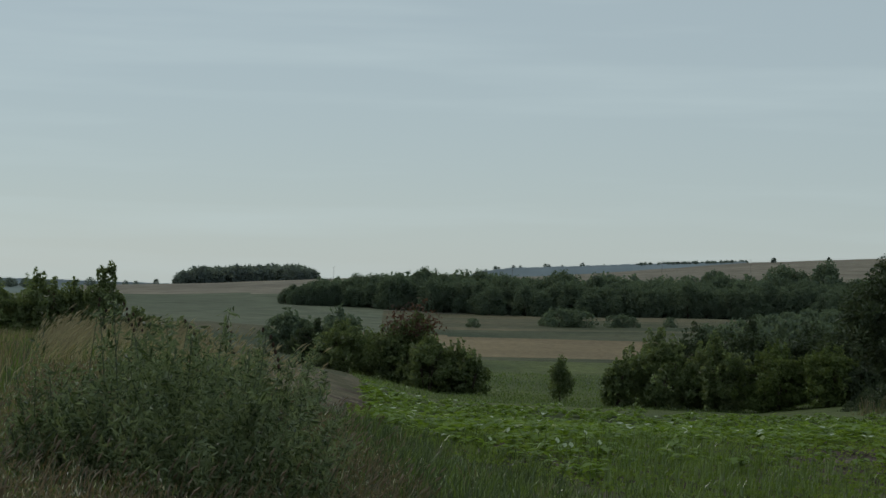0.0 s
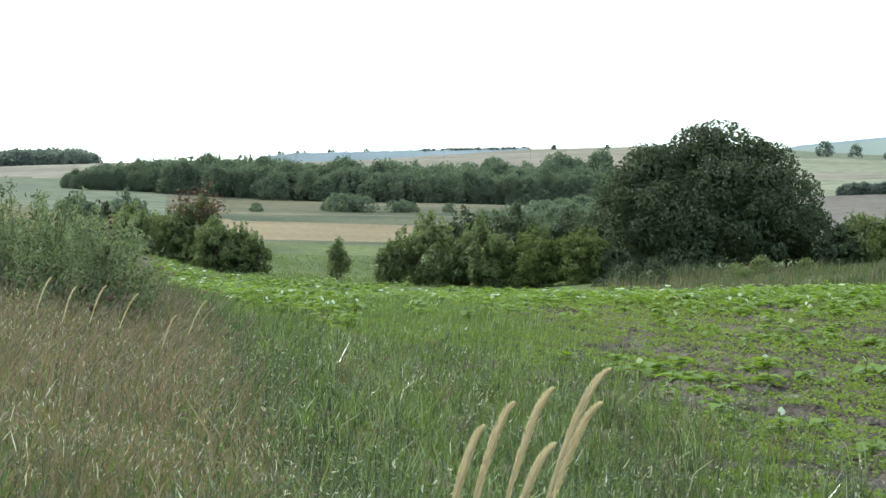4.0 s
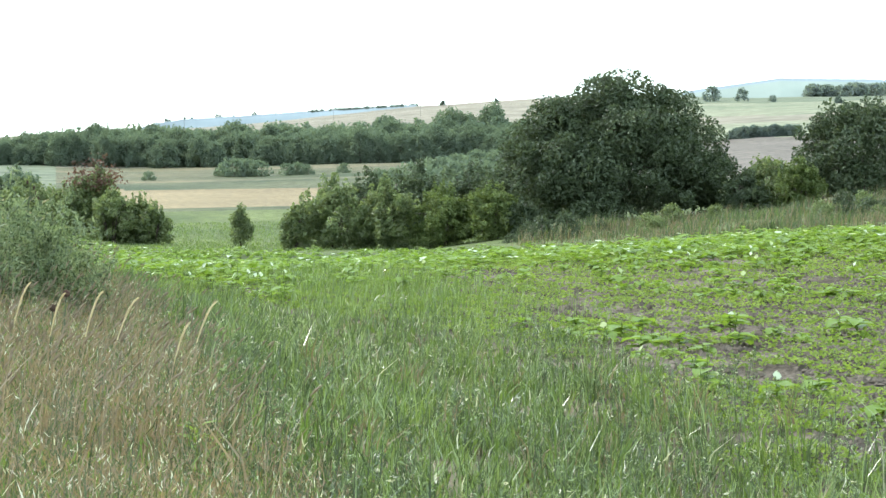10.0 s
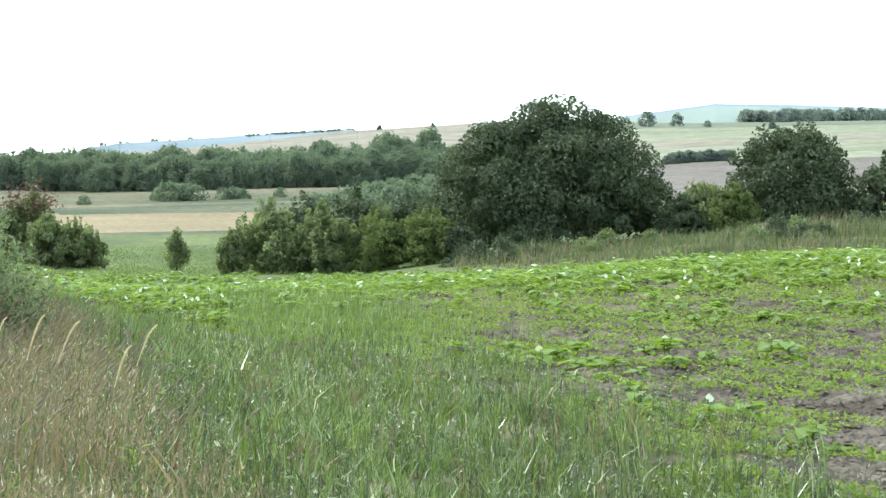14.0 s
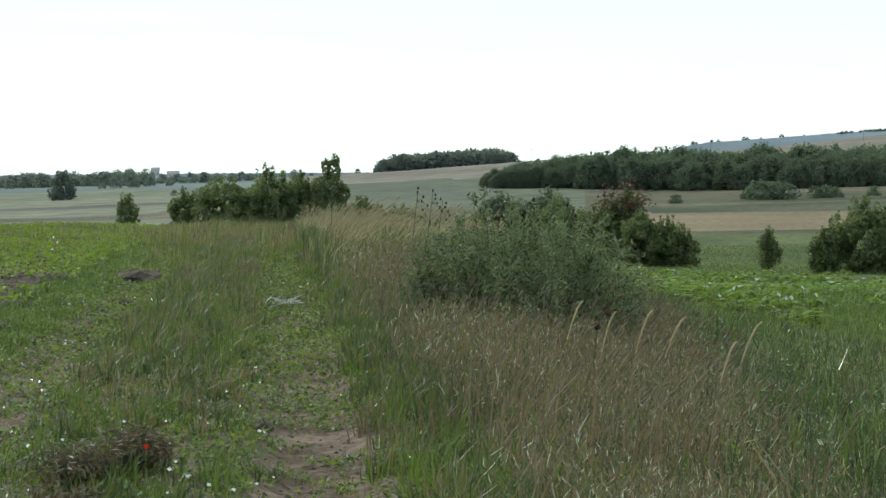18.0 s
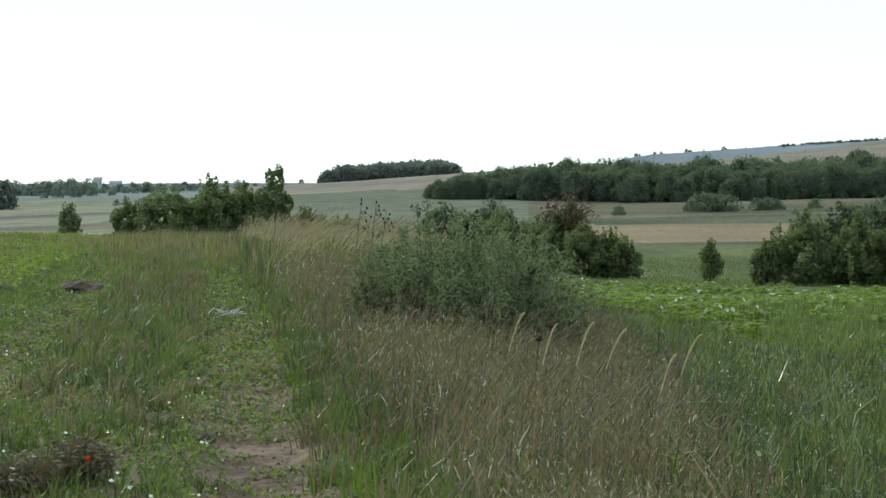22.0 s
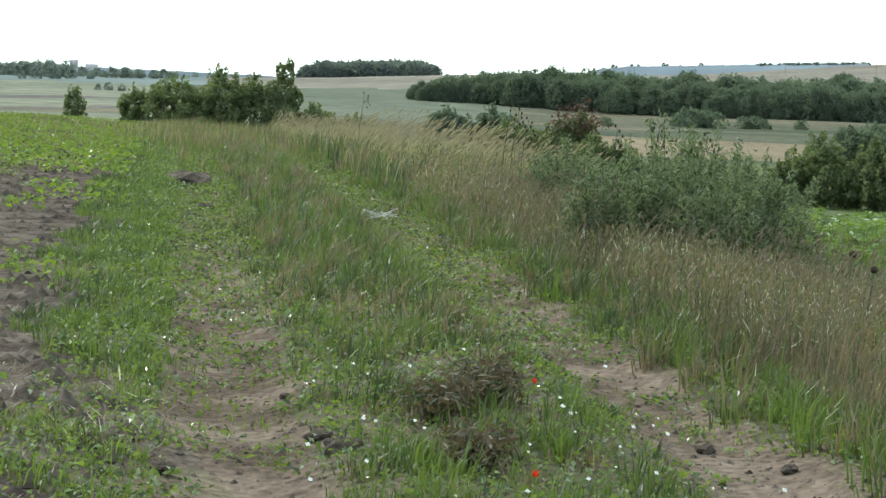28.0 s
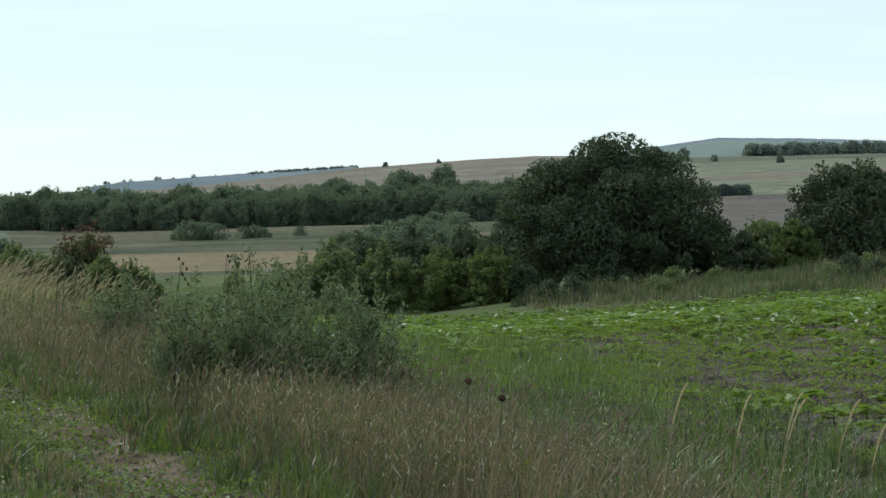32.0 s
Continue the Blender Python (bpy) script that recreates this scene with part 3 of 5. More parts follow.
SHRUBS = [
    # heading, distance, half width, height, leaf, leaf size, count, label
    (11.35, 107, 2.25, 3.9, LEAF_BUSH, 0.26, 9000, "dense shrub with glossy grey-green leaves at the field edge"),
    (12.95, 106, 1.9, 3.6, LEAF_BUSH, 0.26, 7000, "dense shrub with glossy grey-green leaves at the field edge"),
    (10.15, 106, 1.0, 2.4, LEAF_BUSH, 0.24, 3000, "low leafy shrub at the foot of larger shrubs"),
    (14.6, 105, 2.1, 3.3, LEAF_YELLOW, 0.2, 9000, "yellow-green rounded shrub at the field edge"),
    (16.1, 104, 1.9, 3.0, LEAF_YELLOW, 0.2, 7000, "yellow-green rounded shrub at the field edge"),
    (17.0, 103, 1.0, 2.0, LEAF_OAK, 0.22, 2500, "low dark shrub beneath the large tree"),
    (13.9, 118, 2.6, 4.6, LEAF_OAK, 0.26, 6000, "dark shrub behind the field-edge shrubs"),
    (15.6, 124, 2.2, 4.2, LEAF_OAK, 0.26, 5000, "dark shrub behind the field-edge shrubs"),
    (24.3, 108, 1.7, 3.0, LEAF_BUSH, 0.24, 4500, "low shrub between two trees"),
    (25.2, 106, 1.4, 2.6, LEAF_YELLOW, 0.22, 4000, "yellow-green low shrub beside a small tree"),
    (23.6, 106, 1.3, 2.2, LEAF_OAK, 0.22, 3000, "low dark shrub beneath the large tree"),
    (29.6, 108, 2.2, 3.6, LEAF_OAK, 0.26, 6000, "dark shrub beyond a small tree"),
    (3.7, 122, 1.9, 3.4, LEAF_BUSH, 0.24, 6000, "leafy green shrub beside a red-leaved bush"),
    (3.0, 124, 1.3, 2.9, LEAF_BUSH, 0.24, 3500, "leafy green shrub on the slope"),
    (5.15, 121, 1.0, 2.6, LEAF_BUSH, 0.24, 3000, "low green shrub beside a red-leaved bush"),
    (5.9, 119, 1.2, 2.5, LEAF_BUSH, 0.24, 4000, "low glossy green shrub at the field corner"),
    (4.7, 119, 1.7, 3.2, LEAF_BUSH, 0.24, 5000, "grey-green leafy shrub beside a red-leaved bush"),
    (5.5, 120, 1.5, 2.9, LEAF_BUSH, 0.24, 5000, "leafy shrub with bent shoots beside a red-leaved bush"),
    (2.3, 121, 1.9, 3.0, LEAF_BUSH, 0.24, 6000, "leafy green shrub on the slope"),
    (1.4, 123, 1.6, 2.6, LEAF_OAK, 0.24, 4000, "dark shrub on the slope beyond the verge"),
    (17.6, 121, 2.4, 4.4, LEAF_OAK, 0.26, 6000, "dark shrub behind the large tree"),
    (12.4, 120, 2.2, 4.3, LEAF_OAK, 0.26, 5000, "dark shrub behind the field-edge shrubs"),
    (-8.9, 122, 1.3, 2.5, LEAF_BUSH, 0.25, 3500, "shrub at the end of a hedge beyond the track"),
    (-7.7, 121, 2.2, 3.5, LEAF_BUSH, 0.26, 7000, "dark shrub in a hedge beyond the track"),
    (-10.6, 128, 0.8, 2.6, LEAF_BUSH, 0.24, 1500, "small upright shrub standing before a hedge"),
    (-6.4, 122, 2.2, 3.8, LEAF_BUSH, 0.26, 8000, "tall dense shrub in a hedge beyond the track"),
    (-5.4, 122, 1.6, 3.6, LEAF_BUSH, 0.26, 5000, "shrub in a hedge beyond the track"),
    (-3.6, 121, 1.5, 2.2, LEAF_BUSH, 0.25, 3500, "low shrub at the foot of a hedge"),
    (-2.5, 120, 1.4, 1.7, LEAF_BUSH, 0.25, 2800, "low shrub beyond the grass verge"),
    (0.6, 150, 2.2, 3.2, LEAF_FAR_HAZY, 0.35, 2500, "low shrub on the slope below the wood"),
    (2.0, 165, 2.6, 3.6, LEAF_FAR_HAZY, 0.35, 2800, "low shrub on the slope below the wood"),
]
for n, (head, d, rx, h, leaf, size, count, label) in enumerate(SHRUBS):
    rg = np.random.default_rng(100 + n)
    plant("shrub", polar(head, d), rg, rounded(rg, 22, rx, rx * 0.9, h * 0.88, 0.05, (0.2, 0.32)) + rounded(rg, 46, rx * 1.3, rx * 1.15, h * 0.98, 0.03, (0.09, 0.19)) + spikes(rg, rx, h), int(count * (0.8 if leaf is LEAF_BUSH else 1.15)), size, leaf, label, "shrub", h, rx, 4, 0.05, shell=0.5, scatter=1.0)

# small trees that stand out
rg = np.random.default_rng(31)
plant("small_tree", polar(8.5, 114), rg, [(0, 0, 0.9, 0.75, 0.7, 0.8), (0.1, 0, 1.6, 0.55, 0.5, 0.6), (-0.3, 0, 1.7, 0.35, 0.35, 0.5), (0.05, 0, 2.2, 0.3, 0.3, 0.55), (0.4, 0, 1.1, 0.45, 0.4, 0.5)],
      1500, 0.22, LEAF_BUSH, "slim young dark-green tree standing alone beyond the field", "tree", 2.5, 0.4, 1, 0.06, shell=0.1, scatter=1.0)
rg = np.random.default_rng(32)
plant("small_tree", polar(-4.6, 121), rg, [(0, 0, 1.4, 1.2, 1.0, 1.2), (0.15, 0, 2.9, 0.85, 0.8, 0.9), (-0.5, 0, 3.0, 0.6, 0.5, 0.7), (0.35, 0, 4.0, 0.42, 0.4, 0.7), (-0.1, 0, 4.2, 0.3, 0.3, 0.6), (0.75, 0, 2.6, 0.6, 0.5, 0.6), (0.5, 0, 4.7, 0.25, 0.25, 0.4)],
      3000, 0.26, LEAF_BUSH, "ragged upright young tree at the end of a hedge", "tree", 4.8, 0.8, 2, 0.07, scatter=0.7)
rg = np.random.default_rng(33)
red = plant("red_leaved_bush", polar(4.25, 122), rg, rounded(rg, 22, 1.4, 1.3, 3.3) + rounded(rg, 30, 1.7, 1.3, 3.9, 0.05, (0.08, 0.16)), 4200, 0.2, LEAF_BUSH, "green bush with rust-red upper leaves beyond the verge", "bush", 4.0, 1.4, 4, 0.05, shell=0.5, scatter=1.0)
part("red_foliage", mesh_from("red_foliage", *lumpy(rg, [(-0.6, 0, 3.3, 0.5, 0.6, 0.7), (0.2, 0, 3.6, 0.4, 0.5, 0.7), (0.45, 0, 4.0, 0.22, 0.3, 0.5), (0.9, 0, 3.2, 0.4, 0.5, 0.6), (-0.2, -0.4, 3.8, 0.25, 0.3, 0.5), (0.1, -0.6, 2.9, 1.1, 0.6, 0.6), (-1.2, 0, 2.7, 0.4, 0.5, 0.6), (-0.95, 0, 3.5, 0.18, 0.2, 0.45), (0, 0, 2.9, 1.6, 1.0, 1.0)], 620, 0.17, 0.0, scatter=1.0), [LEAF_RED]), red, "rust-red upper leaves")
red.matrix_world = red.matrix_world @ Matrix.Scale(1.28, 4)
rg = np.random.default_rng(34)
plant("broadleaf_tree", polar(26.95, 110), rg, dome(rg, 30, 4.2, 3.4, 5.5, 0.02, (0.2, 0.34), 0.4) + rounded(rg, 60, 5.2, 3.9, 6.1, 0.05, (0.08, 0.17)) + [(-1.9, 0, 4.9, 0.7, 0.9, 1.0), (-0.9, 0, 5.2, 0.35, 0.4, 0.7), (0.9, 0, 5.2, 0.7, 0.9, 0.9), (2.0, 0, 4.4, 0.8, 0.9, 1.0), (-2.6, 0, 4.2, 0.5, 0.6, 0.9), (0.2, 0, 5.5, 0.3, 0.4, 0.6)], 22000, 0.26, LEAF_OAK, "rounded small tree with grey-green leaves at the field edge", "tree", 5.4, 2.6, 3, 0.14, shell=0.55, scatter=1.0)


LUMPS = {}


def thicket(name, kind, places, count, size, leaf, label, seed):
    """Many far trees that close up into one wood, as one mesh of leaves."""
    rg_, pieces = np.random.default_rng(seed), []
    shapes_ = [lumpy(rg_, c, count, size, 0.6, scatter=1.0) for c in LUMPS[kind]]
    for x_, y_, s_, tall, *lift in places:
        v_, t_ = shapes_[int(rg_.integers(len(shapes_)))]
        w_ = rg_.uniform(0, 2 * math.pi)
        c_, n_ = math.cos(w_) * s_, math.sin(w_) * s_
        pieces.append((np.stack([v_[:, 0] * c_ - v_[:, 1] * n_ + x_, v_[:, 0] * n_ + v_[:, 1] * c_ + y_, v_[:, 2] * s_ * tall + (lift[0] if lift else float(ground_z(x_, y_)) - 0.1)], 1), t_))
    v_, t_ = joined(pieces)
    return stuff(name, v_, t_, [leaf], label, "trees")


def far_tree(seed, leaf, rx, h, count, size, name, label, category="tree"):
    rg_ = np.random.default_rng(seed)
    root = tagged(new(name), label, category)
    part("trunk", mesh_from("wood", *wood_mesh(rg_, h, rx, 1, 0.03 * h), [BARK], smooth=True), root)
    crown = dome(rg_, 26, rx, rx, h, 0.0, (0.2, 0.36), 0.5)
    for i in range(46):
        a_, e_ = rg_.uniform(0, 2 * math.pi), math.asin(rg_.uniform(0.0, 1.0))
        q_, w_ = rg_.uniform(0.8, 1.05), rg_.uniform(0.07, 0.16)
        crown.append((rx * q_ * math.cos(a_) * math.cos(e_), rx * q_ * math.sin(a_) * math.cos(e_), h * (0.12 + 0.84 * q_ * math.sin(e_) ** 0.9), rx * w_, rx * w_, h * w_ * 0.8))
    LUMPS[name] = LUMPS.get(name, []) + [crown]
    part("crown", mesh_from("crown", *lumpy(rg_, crown, count, size, 0.45, scatter=1.0), [leaf]), root)
    return root


def settle(root, x, y, scale=1.0, yaw=0.0, tall=1.0):
    return pose(x, y, float(ground_z(x, y)) - 0.1, 0, 0, yaw) @ Matrix.Diagonal((scale, scale, scale * tall, 1))


def grove(variants, places, group):
    """Sets copies of the variants at (x, y, scale, tall), each turned its own way."""
    rg_ = np.random.default_rng(len(places))
    first = {}
    for i, (x, y, s, tall) in enumerate(places):
        k = int(rg_.integers(len(variants)))
        m = settle(variants[k], x, y, s, float(rg_.uniform(0, 360)), tall)
        tagged(variants[k], group=group)
        if k in first:
            copy_thing(variants[k], m)
        else:
            first[k] = m
    for k, v in enumerate(variants):
        if k in first:
            v.matrix_world = first[k]
        else:
            for o in (*v.children_recursive, v):
                bpy.data.objects.remove(o)


rg = np.random.default_rng(5)
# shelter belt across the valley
belt = [far_tree(200 + i, LEAF_FAR_HAZY, 4.4 + 0.5 * (i % 3), 8.9 + 0.5 * (i % 4), 4600, 0.62, "belt_tree", "leafy green tree in the wood across the valley") for i in range(7)]
places, behind = [], []
for row in range(5):
    head = 0.2 + 0.2 * row
    while head < 19.4:
        d = 443 + 8 * row + rg.uniform(-4, 4) + 2.2 * abs(head - 12) * (head < 12)
        low = min(1.0, 0.5 + 0.14 * head) * (0.9 if row == 0 else 1.0)
        (places if row < 3 else behind).append((*polar(head, d), rg.uniform(0.74, 0.96) * low, rg.uniform(0.9, 1.08)))
        head += rg.uniform(0.2, 0.36)
for head, d, s in ((8.45, 462, 1.12), (12.9, 470, 1.1), (14.9, 470, 1.2), (15.2, 472, 1.12), (16.1, 470, 1.15)):
    places.append((*polar(head, d), s, 1.08))
grove(belt, places, "trees of the wood across the valley")
thicket("wood_interior", "belt_tree", behind, 450, 1.5, LEAF_FAR_HAZY, "close-grown green trees deeper in the wood", 250)

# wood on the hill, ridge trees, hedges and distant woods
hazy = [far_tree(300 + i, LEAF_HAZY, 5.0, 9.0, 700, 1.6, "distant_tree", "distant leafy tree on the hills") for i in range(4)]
places, hill_wood, left_wood, right_wood, ridge_wood = [], [], [], [], []
for i in range(150):
    head = -3.05 + 4.0 * rg.random()
    edge = min(head + 3.1, 1.0 - head) / 0.7
    x, y = polar(head, 880 + rg.uniform(-22, 14))
    hill_wood.append((x, y, 0.86 * min(1.0, 0.6 + 0.4 * edge) * rg.uniform(0.85, 1.12), 1.0))
for head, d, s in ((3.1, 1295, .35), (3.35, 1300, .25), (3.9, 1300, .4), (4.25, 1300, .3), (4.6, 1300, .25), (6.05, 1312, .4), (14.6, 1300, .4), (16.2, 1310, .35)):
    places.append((*polar(head, d), s, 1.0))


def ridge_z(head, at=3020):
    """Height of the top of the far ridge."""
    return 1.6 + at * float(np.interp(head, [a for a, e in SKYLINE], [e for a, e in SKYLINE])) / 1000 - 0.6


for head, s in ((5.8, .6), (6.05, .45), (6.35, .8), (6.45, .5), (6.9, .6), (7.1, .55), (7.85, .75), (7.95, .6), (8.35, .4), (8.95, .8), (9.6, .3)):
    ridge_wood.append((*polar(head, 3020), s, 0.9, ridge_z(head)))
for i in range(90):
    head = 10.55 + 3.3 * rg.random()
    ridge_wood.append((*polar(head, 3000 + rg.uniform(-20, 20)), rg.uniform(0.4, 0.75), 0.7, ridge_z(head) - 1.2))
places.append((*polar(-12.45, 428), 0.62, 1.2))
for head, d, s in ((22.62, 1080, 1.0), (23.5, 1090, .85), (24.4, 1070, .45)):
    right_wood.append((*polar(head, d), s, 1.0))
for head, d, s in ((14.8, 600, .75), (15.1, 610, .8), (15.4, 605, .7), (16.05, 600, .75), (16.3, 610, .6), (12.6, 600, .6), (26.3, 900, .4)):
    places.append((*polar(head, d), s, 1.0))
for i in range(110):
    right_wood.append((*polar(25.3 + 6.5 * rg.random(), 1480 + rg.uniform(-50, 40)), rg.uniform(0.9, 1.3), 0.9))
for i in range(16):
    places.append((*polar(23.2 + 1.9 * i / 15, 480 + rg.uniform(-4, 4)), rg.uniform(0.28, 0.42), 0.9))
for head, d, s in ((-12.9, 700, 1.1), (-13.6, 690, 1.2), (-11.3, 610, .5), (-10.9, 610, .85), (-10.4, 600, 1.0), (-9.9, 610, .8), (-9.3, 640, .7), (-8.7, 690, .9), (-8.3, 700, .9), (-7.9, 700, .8), (-7.4, 700, .7),
                   (-9.6, 1200, 1.3), (-6.9, 1200, .8), (-5.6, 700, .75), (-4.6, 900, .5), (-4.3, 900, .45), (-3.7, 880, .5), (-8.5, 430, .4), (-8.9, 440, .45), (-9.2, 436, .35), (-12.6, 690, .9), (-6.2, 900, .6), (-5.1, 1000, .6), (-14.5, 700, 1.2), (-15.2, 720, 1.1)):
    left_wood.append((*polar(head, d), s * (0.5 if head < -7 else 0.6), 1.0))
for i in range(46):
    left_wood.append((*polar(-12.4 + 2.5 * rg.random(), 690 + rg.uniform(-25, 25)), rg.uniform(0.4, 0.72), 0.9))
for i in range(34):
    left_wood.append((*polar(-10.0 + 3.2 * rg.random(), 720 + rg.uniform(-20, 30)), rg.uniform(0.22, 0.45), 0.9))
for i in range(26):
    left_wood.append((*polar(-14.0 + 1.1 * rg.random(), 680 + rg.uniform(-15, 15)), rg.uniform(0.4, 0.65), 0.9))
for i in range(24):
    left_wood.append((*polar(-18 + 4.0 * rg.random(), 720 + rg.uniform(-15, 15)), rg.uniform(0.3, 0.6), 0.9))
grove(hazy, places, "distant trees on the hills")
thicket("hill_wood", "distant_tree", hill_wood, 320, 1.9, LEAF_FAINT_HAZY, "dark round wood on the crest of the far hill", 351)
thicket("distant_wood", "distant_tree", left_wood, 260, 1.8, LEAF_FAINT_HAZY, "hazy woods and tree lines in the far valley", 352)
thicket("distant_wood", "distant_tree", right_wood, 240, 2.2, LEAF_FAINT_HAZY, "hazy wood on the far hillside", 353)
thicket("ridge_wood", "distant_tree", ridge_wood, 160, 2.4, LEAF_FAINT_HAZY, "faint wood and single trees along the far ridge", 354)
scrubs = [far_tree(400 + i, LEAF_FAR_HAZY, 2.4, 3.2, 700, 0.5, "scrub_bush", "low bush on the dry slope below the wood", "bush") for i in range(3)]
places = []
for head, d, s in ((8.3, 330, 1.1), (8.7, 332, 1.0), (9.1, 330, .9), (8.0, 334, .7), (9.9, 330, .7), (10.2, 331, .75), (10.5, 330, .6), (15.0, 330, 1.0), (15.6, 320, 1.1), (16.2, 340, 1.2), (14.2, 300, .9), (13.6, 260, 1.0), (14.5, 250, 1.2), (15.3, 260, 1.1), (16.2, 270, 1.2), (12.7, 240, .8), (13.2, 200, 1.0), (14.1, 195, 1.1), (15.0, 190, 1.2), (15.9, 200, 1.1), (5.8, 300, .5), (11.6, 340, .6)):
    places.append((*polar(head, d), s, 1.0))
grove(scrubs, places, "bushes on the dry slope")

# small houses on the far left slope
HOUSEWALL = surface("pale_render_wall", (0.42, 0.43, 0.42), (0.52, 0.52, 0.5), 0.4, 3, 0.9, 0.2)
HOUSEROOF = surface("grey_roof_sheet", (0.22, 0.22, 0.23), (0.30, 0.29, 0.29), 0.5, 4, 0.8, 0.2)


def box(x0, x1, y0, y1, z0, z1):
    v = np.array([(a, b, c) for a in (x0, x1) for b in (y0, y1) for c in (z0, z1)], float)
    return v, np.array([(0, 1, 3, 2), (4, 6, 7, 5), (0, 4, 5, 1), (2, 3, 7, 6), (0, 2, 6, 4), (1, 5, 7, 3)])


for head, d, wide, tall in ((-13.35, 1150, 5.5, 4.6), (-9.72, 1100, 4.6, 5.2), (-9.2, 1120, 7.0, 3.2)):
    house = tagged(new("house"), "small pale house among trees on the distant slope", "house", "distant houses")
    part("wall", mesh_from("wall", *box(-wide / 2, wide / 2, -3, 3, -2, tall), [HOUSEWALL]), house)
    eave = wide / 2 + 0.3
    rv = np.array([(-eave, -3.3, tall), (eave, -3.3, tall), (eave, 3.3, tall), (-eave, 3.3, tall), (-eave, 0, tall + 1.6), (eave, 0, tall + 1.6)], float)
    part("roof", mesh_from("roof", rv, np.array([(0, 1, 5), (0, 5, 4), (2, 3, 4), (2, 4, 5), (0, 4, 3), (1, 2, 5), (0, 3, 2), (0, 2, 1)]), [HOUSEROOF]), house)
    for k in (-0.25, 0.25):
        part("window", mesh_from("window", *box(k * wide - 0.5, k * wide + 0.5, -3.05, -2.98, tall * 0.45, tall * 0.75), [HOUSEROOF]), house)
    x, y = polar(head, d)
    house.matrix_world = pose(x, y, float(ground_z(x, y)) + 2.0, 0, 0, -head)

# far power poles
for head, d in ((6.88, 900), (13.93, 900), (11.32, 950), (1.54, 900)):
    pole = tagged(new("utility_pole"), "thin grey wooden power pole on the far slope", "utility pole", "far power poles")
    part("post", mesh_from("post", *limb([(0, 0, -0.5), (0, 0, 3), (0, 0, 6.4)], 0.09, 0.06), [WOODPOLE]), pole)
    part("crossarm", mesh_from("crossarm", *limb([(-0.6, 0, 6.1), (0, 0, 6.1), (0.6, 0, 6.1)], 0.04, 0.04, 5), [WOODPOLE]), pole)
    x, y = polar(head, d)
    pole.matrix_world = pose(x, y, float(ground_z(x, y)))


# ---- grasses of the track, the verge and the fields ----
def scatter(n, x0, x1, y0, y1, seed, crowd=1.0):
    """Points over a strip, denser toward its near end."""
    r = np.random.default_rng(seed)
    y = y0 + (y1 - y0) * r.random(n) ** crowd
    return x0 + (x1 - x0) * r.random(n), y, r


def clumped(x, y, s, low):
    return wobble(x, y, s) + 0.5 * wobble(x + 5, y - 3, s * 2.7) > low


def twigs(x, y, h, r, reach=0.5, per=9, thick=0.006):
    """Thin upright weed stems with side twigs, each ending in a small leaf or pod."""
    n = len(x)
    b = on_ground(x, y)
    a = r.uniform(0, 6.28, n)
    l = r.uniform(0.05, 0.3, n)
    top = b + np.stack([np.cos(a) * l * h + 0.04 * h, np.sin(a) * l * h, h], 1)
    k = np.repeat(np.arange(n), per)
    u = r.uniform(0.25, 0.95, len(k))[:, None]
    s = b[k] * (1 - u) + top[k] * u
    a2 = r.uniform(0, 6.28, len(k))
    ln = (h[k] * (1.15 - u[:, 0]) * reach * r.uniform(0.4, 1, len(k)))[:, None]
    e = s + np.stack([np.cos(a2) * 0.6, np.sin(a2) * 0.6, np.full(len(k), 0.75)], 1) * ln
    p0, p1 = np.vstack([b, s]), np.vstack([top, e])
    w = np.concatenate([np.full(n, thick), np.full(len(k), thick * 0.6)])[:, None]
    ang = r.uniform(-0.7, 0.7, len(p0))
    side = np.stack([np.cos(ang), np.sin(ang), 0 * ang], 1) * w / 2
    v = np.stack([p0 - side, p0 + side, p1 + side * 0.5, p1 - side * 0.5], 1).reshape(-1, 3)
    t = (np.arange(len(p0))[:, None, None] * 4 + np.array([[0, 1, 2], [0, 2, 3]])).reshape(-1, 3)
    m = np.repeat(np.arange(len(k)), 2)
    f = r.uniform(0.3, 1.0, len(m))[:, None]
    nr = r.normal(size=(len(m), 3))
    nr /= np.linalg.norm(nr, axis=1)[:, None]
    v2, t2 = leaves(s[m] * (1 - f) + e[m] * f, nr, r.uniform(2.0, 6.5, len(m)) * thick, r, 0.2, 0.35)
    return np.vstack([v, v2]), np.vstack([t, t2 + len(v)]), np.concatenate([np.zeros(len(t), int), 1 + np.repeat(r.choice(2, len(m), p=[.9, .1]), 2)])


# verge of dry brown grass between the track and the field
x, y, r = scatter(8500, -2.6, 4.0, 6, 34, 21, 1.2)
ok = (x > track_x(y) + 1.75 + 0.2 * wobble(x, y, 1.1)) & (x < verge_edge(y) + 0.3 * wobble(x, y, 0.8) - 0.2)
x, y, k, out = tufted(x[ok], y[ok], 26, 0.075, r)
tuft = r.uniform(0.55, 1.2, k.max() + 1)[k]
inside = ease(0, 0.9, x - track_x(y) - 1.75)
h = r.uniform(0.2, 0.6, len(x)) * tuft * (0.85 + 0.25 * wobble(x, y, 0.7)) * (0.5 + 0.5 * inside)
pale = np.exp(-((x - 1.9) / 0.6) ** 2 - ((y - 15.8) / 2.2) ** 2)
green = (r.random(k.max() + 1)[k] < 0.24 + 0.3 * wobble(x, y, 0.6) + 0.45 * (1 - inside)).astype(int)
# some tufts get the shaded colour, more of them toward the track
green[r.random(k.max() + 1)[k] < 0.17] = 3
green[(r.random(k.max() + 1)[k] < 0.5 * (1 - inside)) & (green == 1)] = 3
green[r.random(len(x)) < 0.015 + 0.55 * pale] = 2
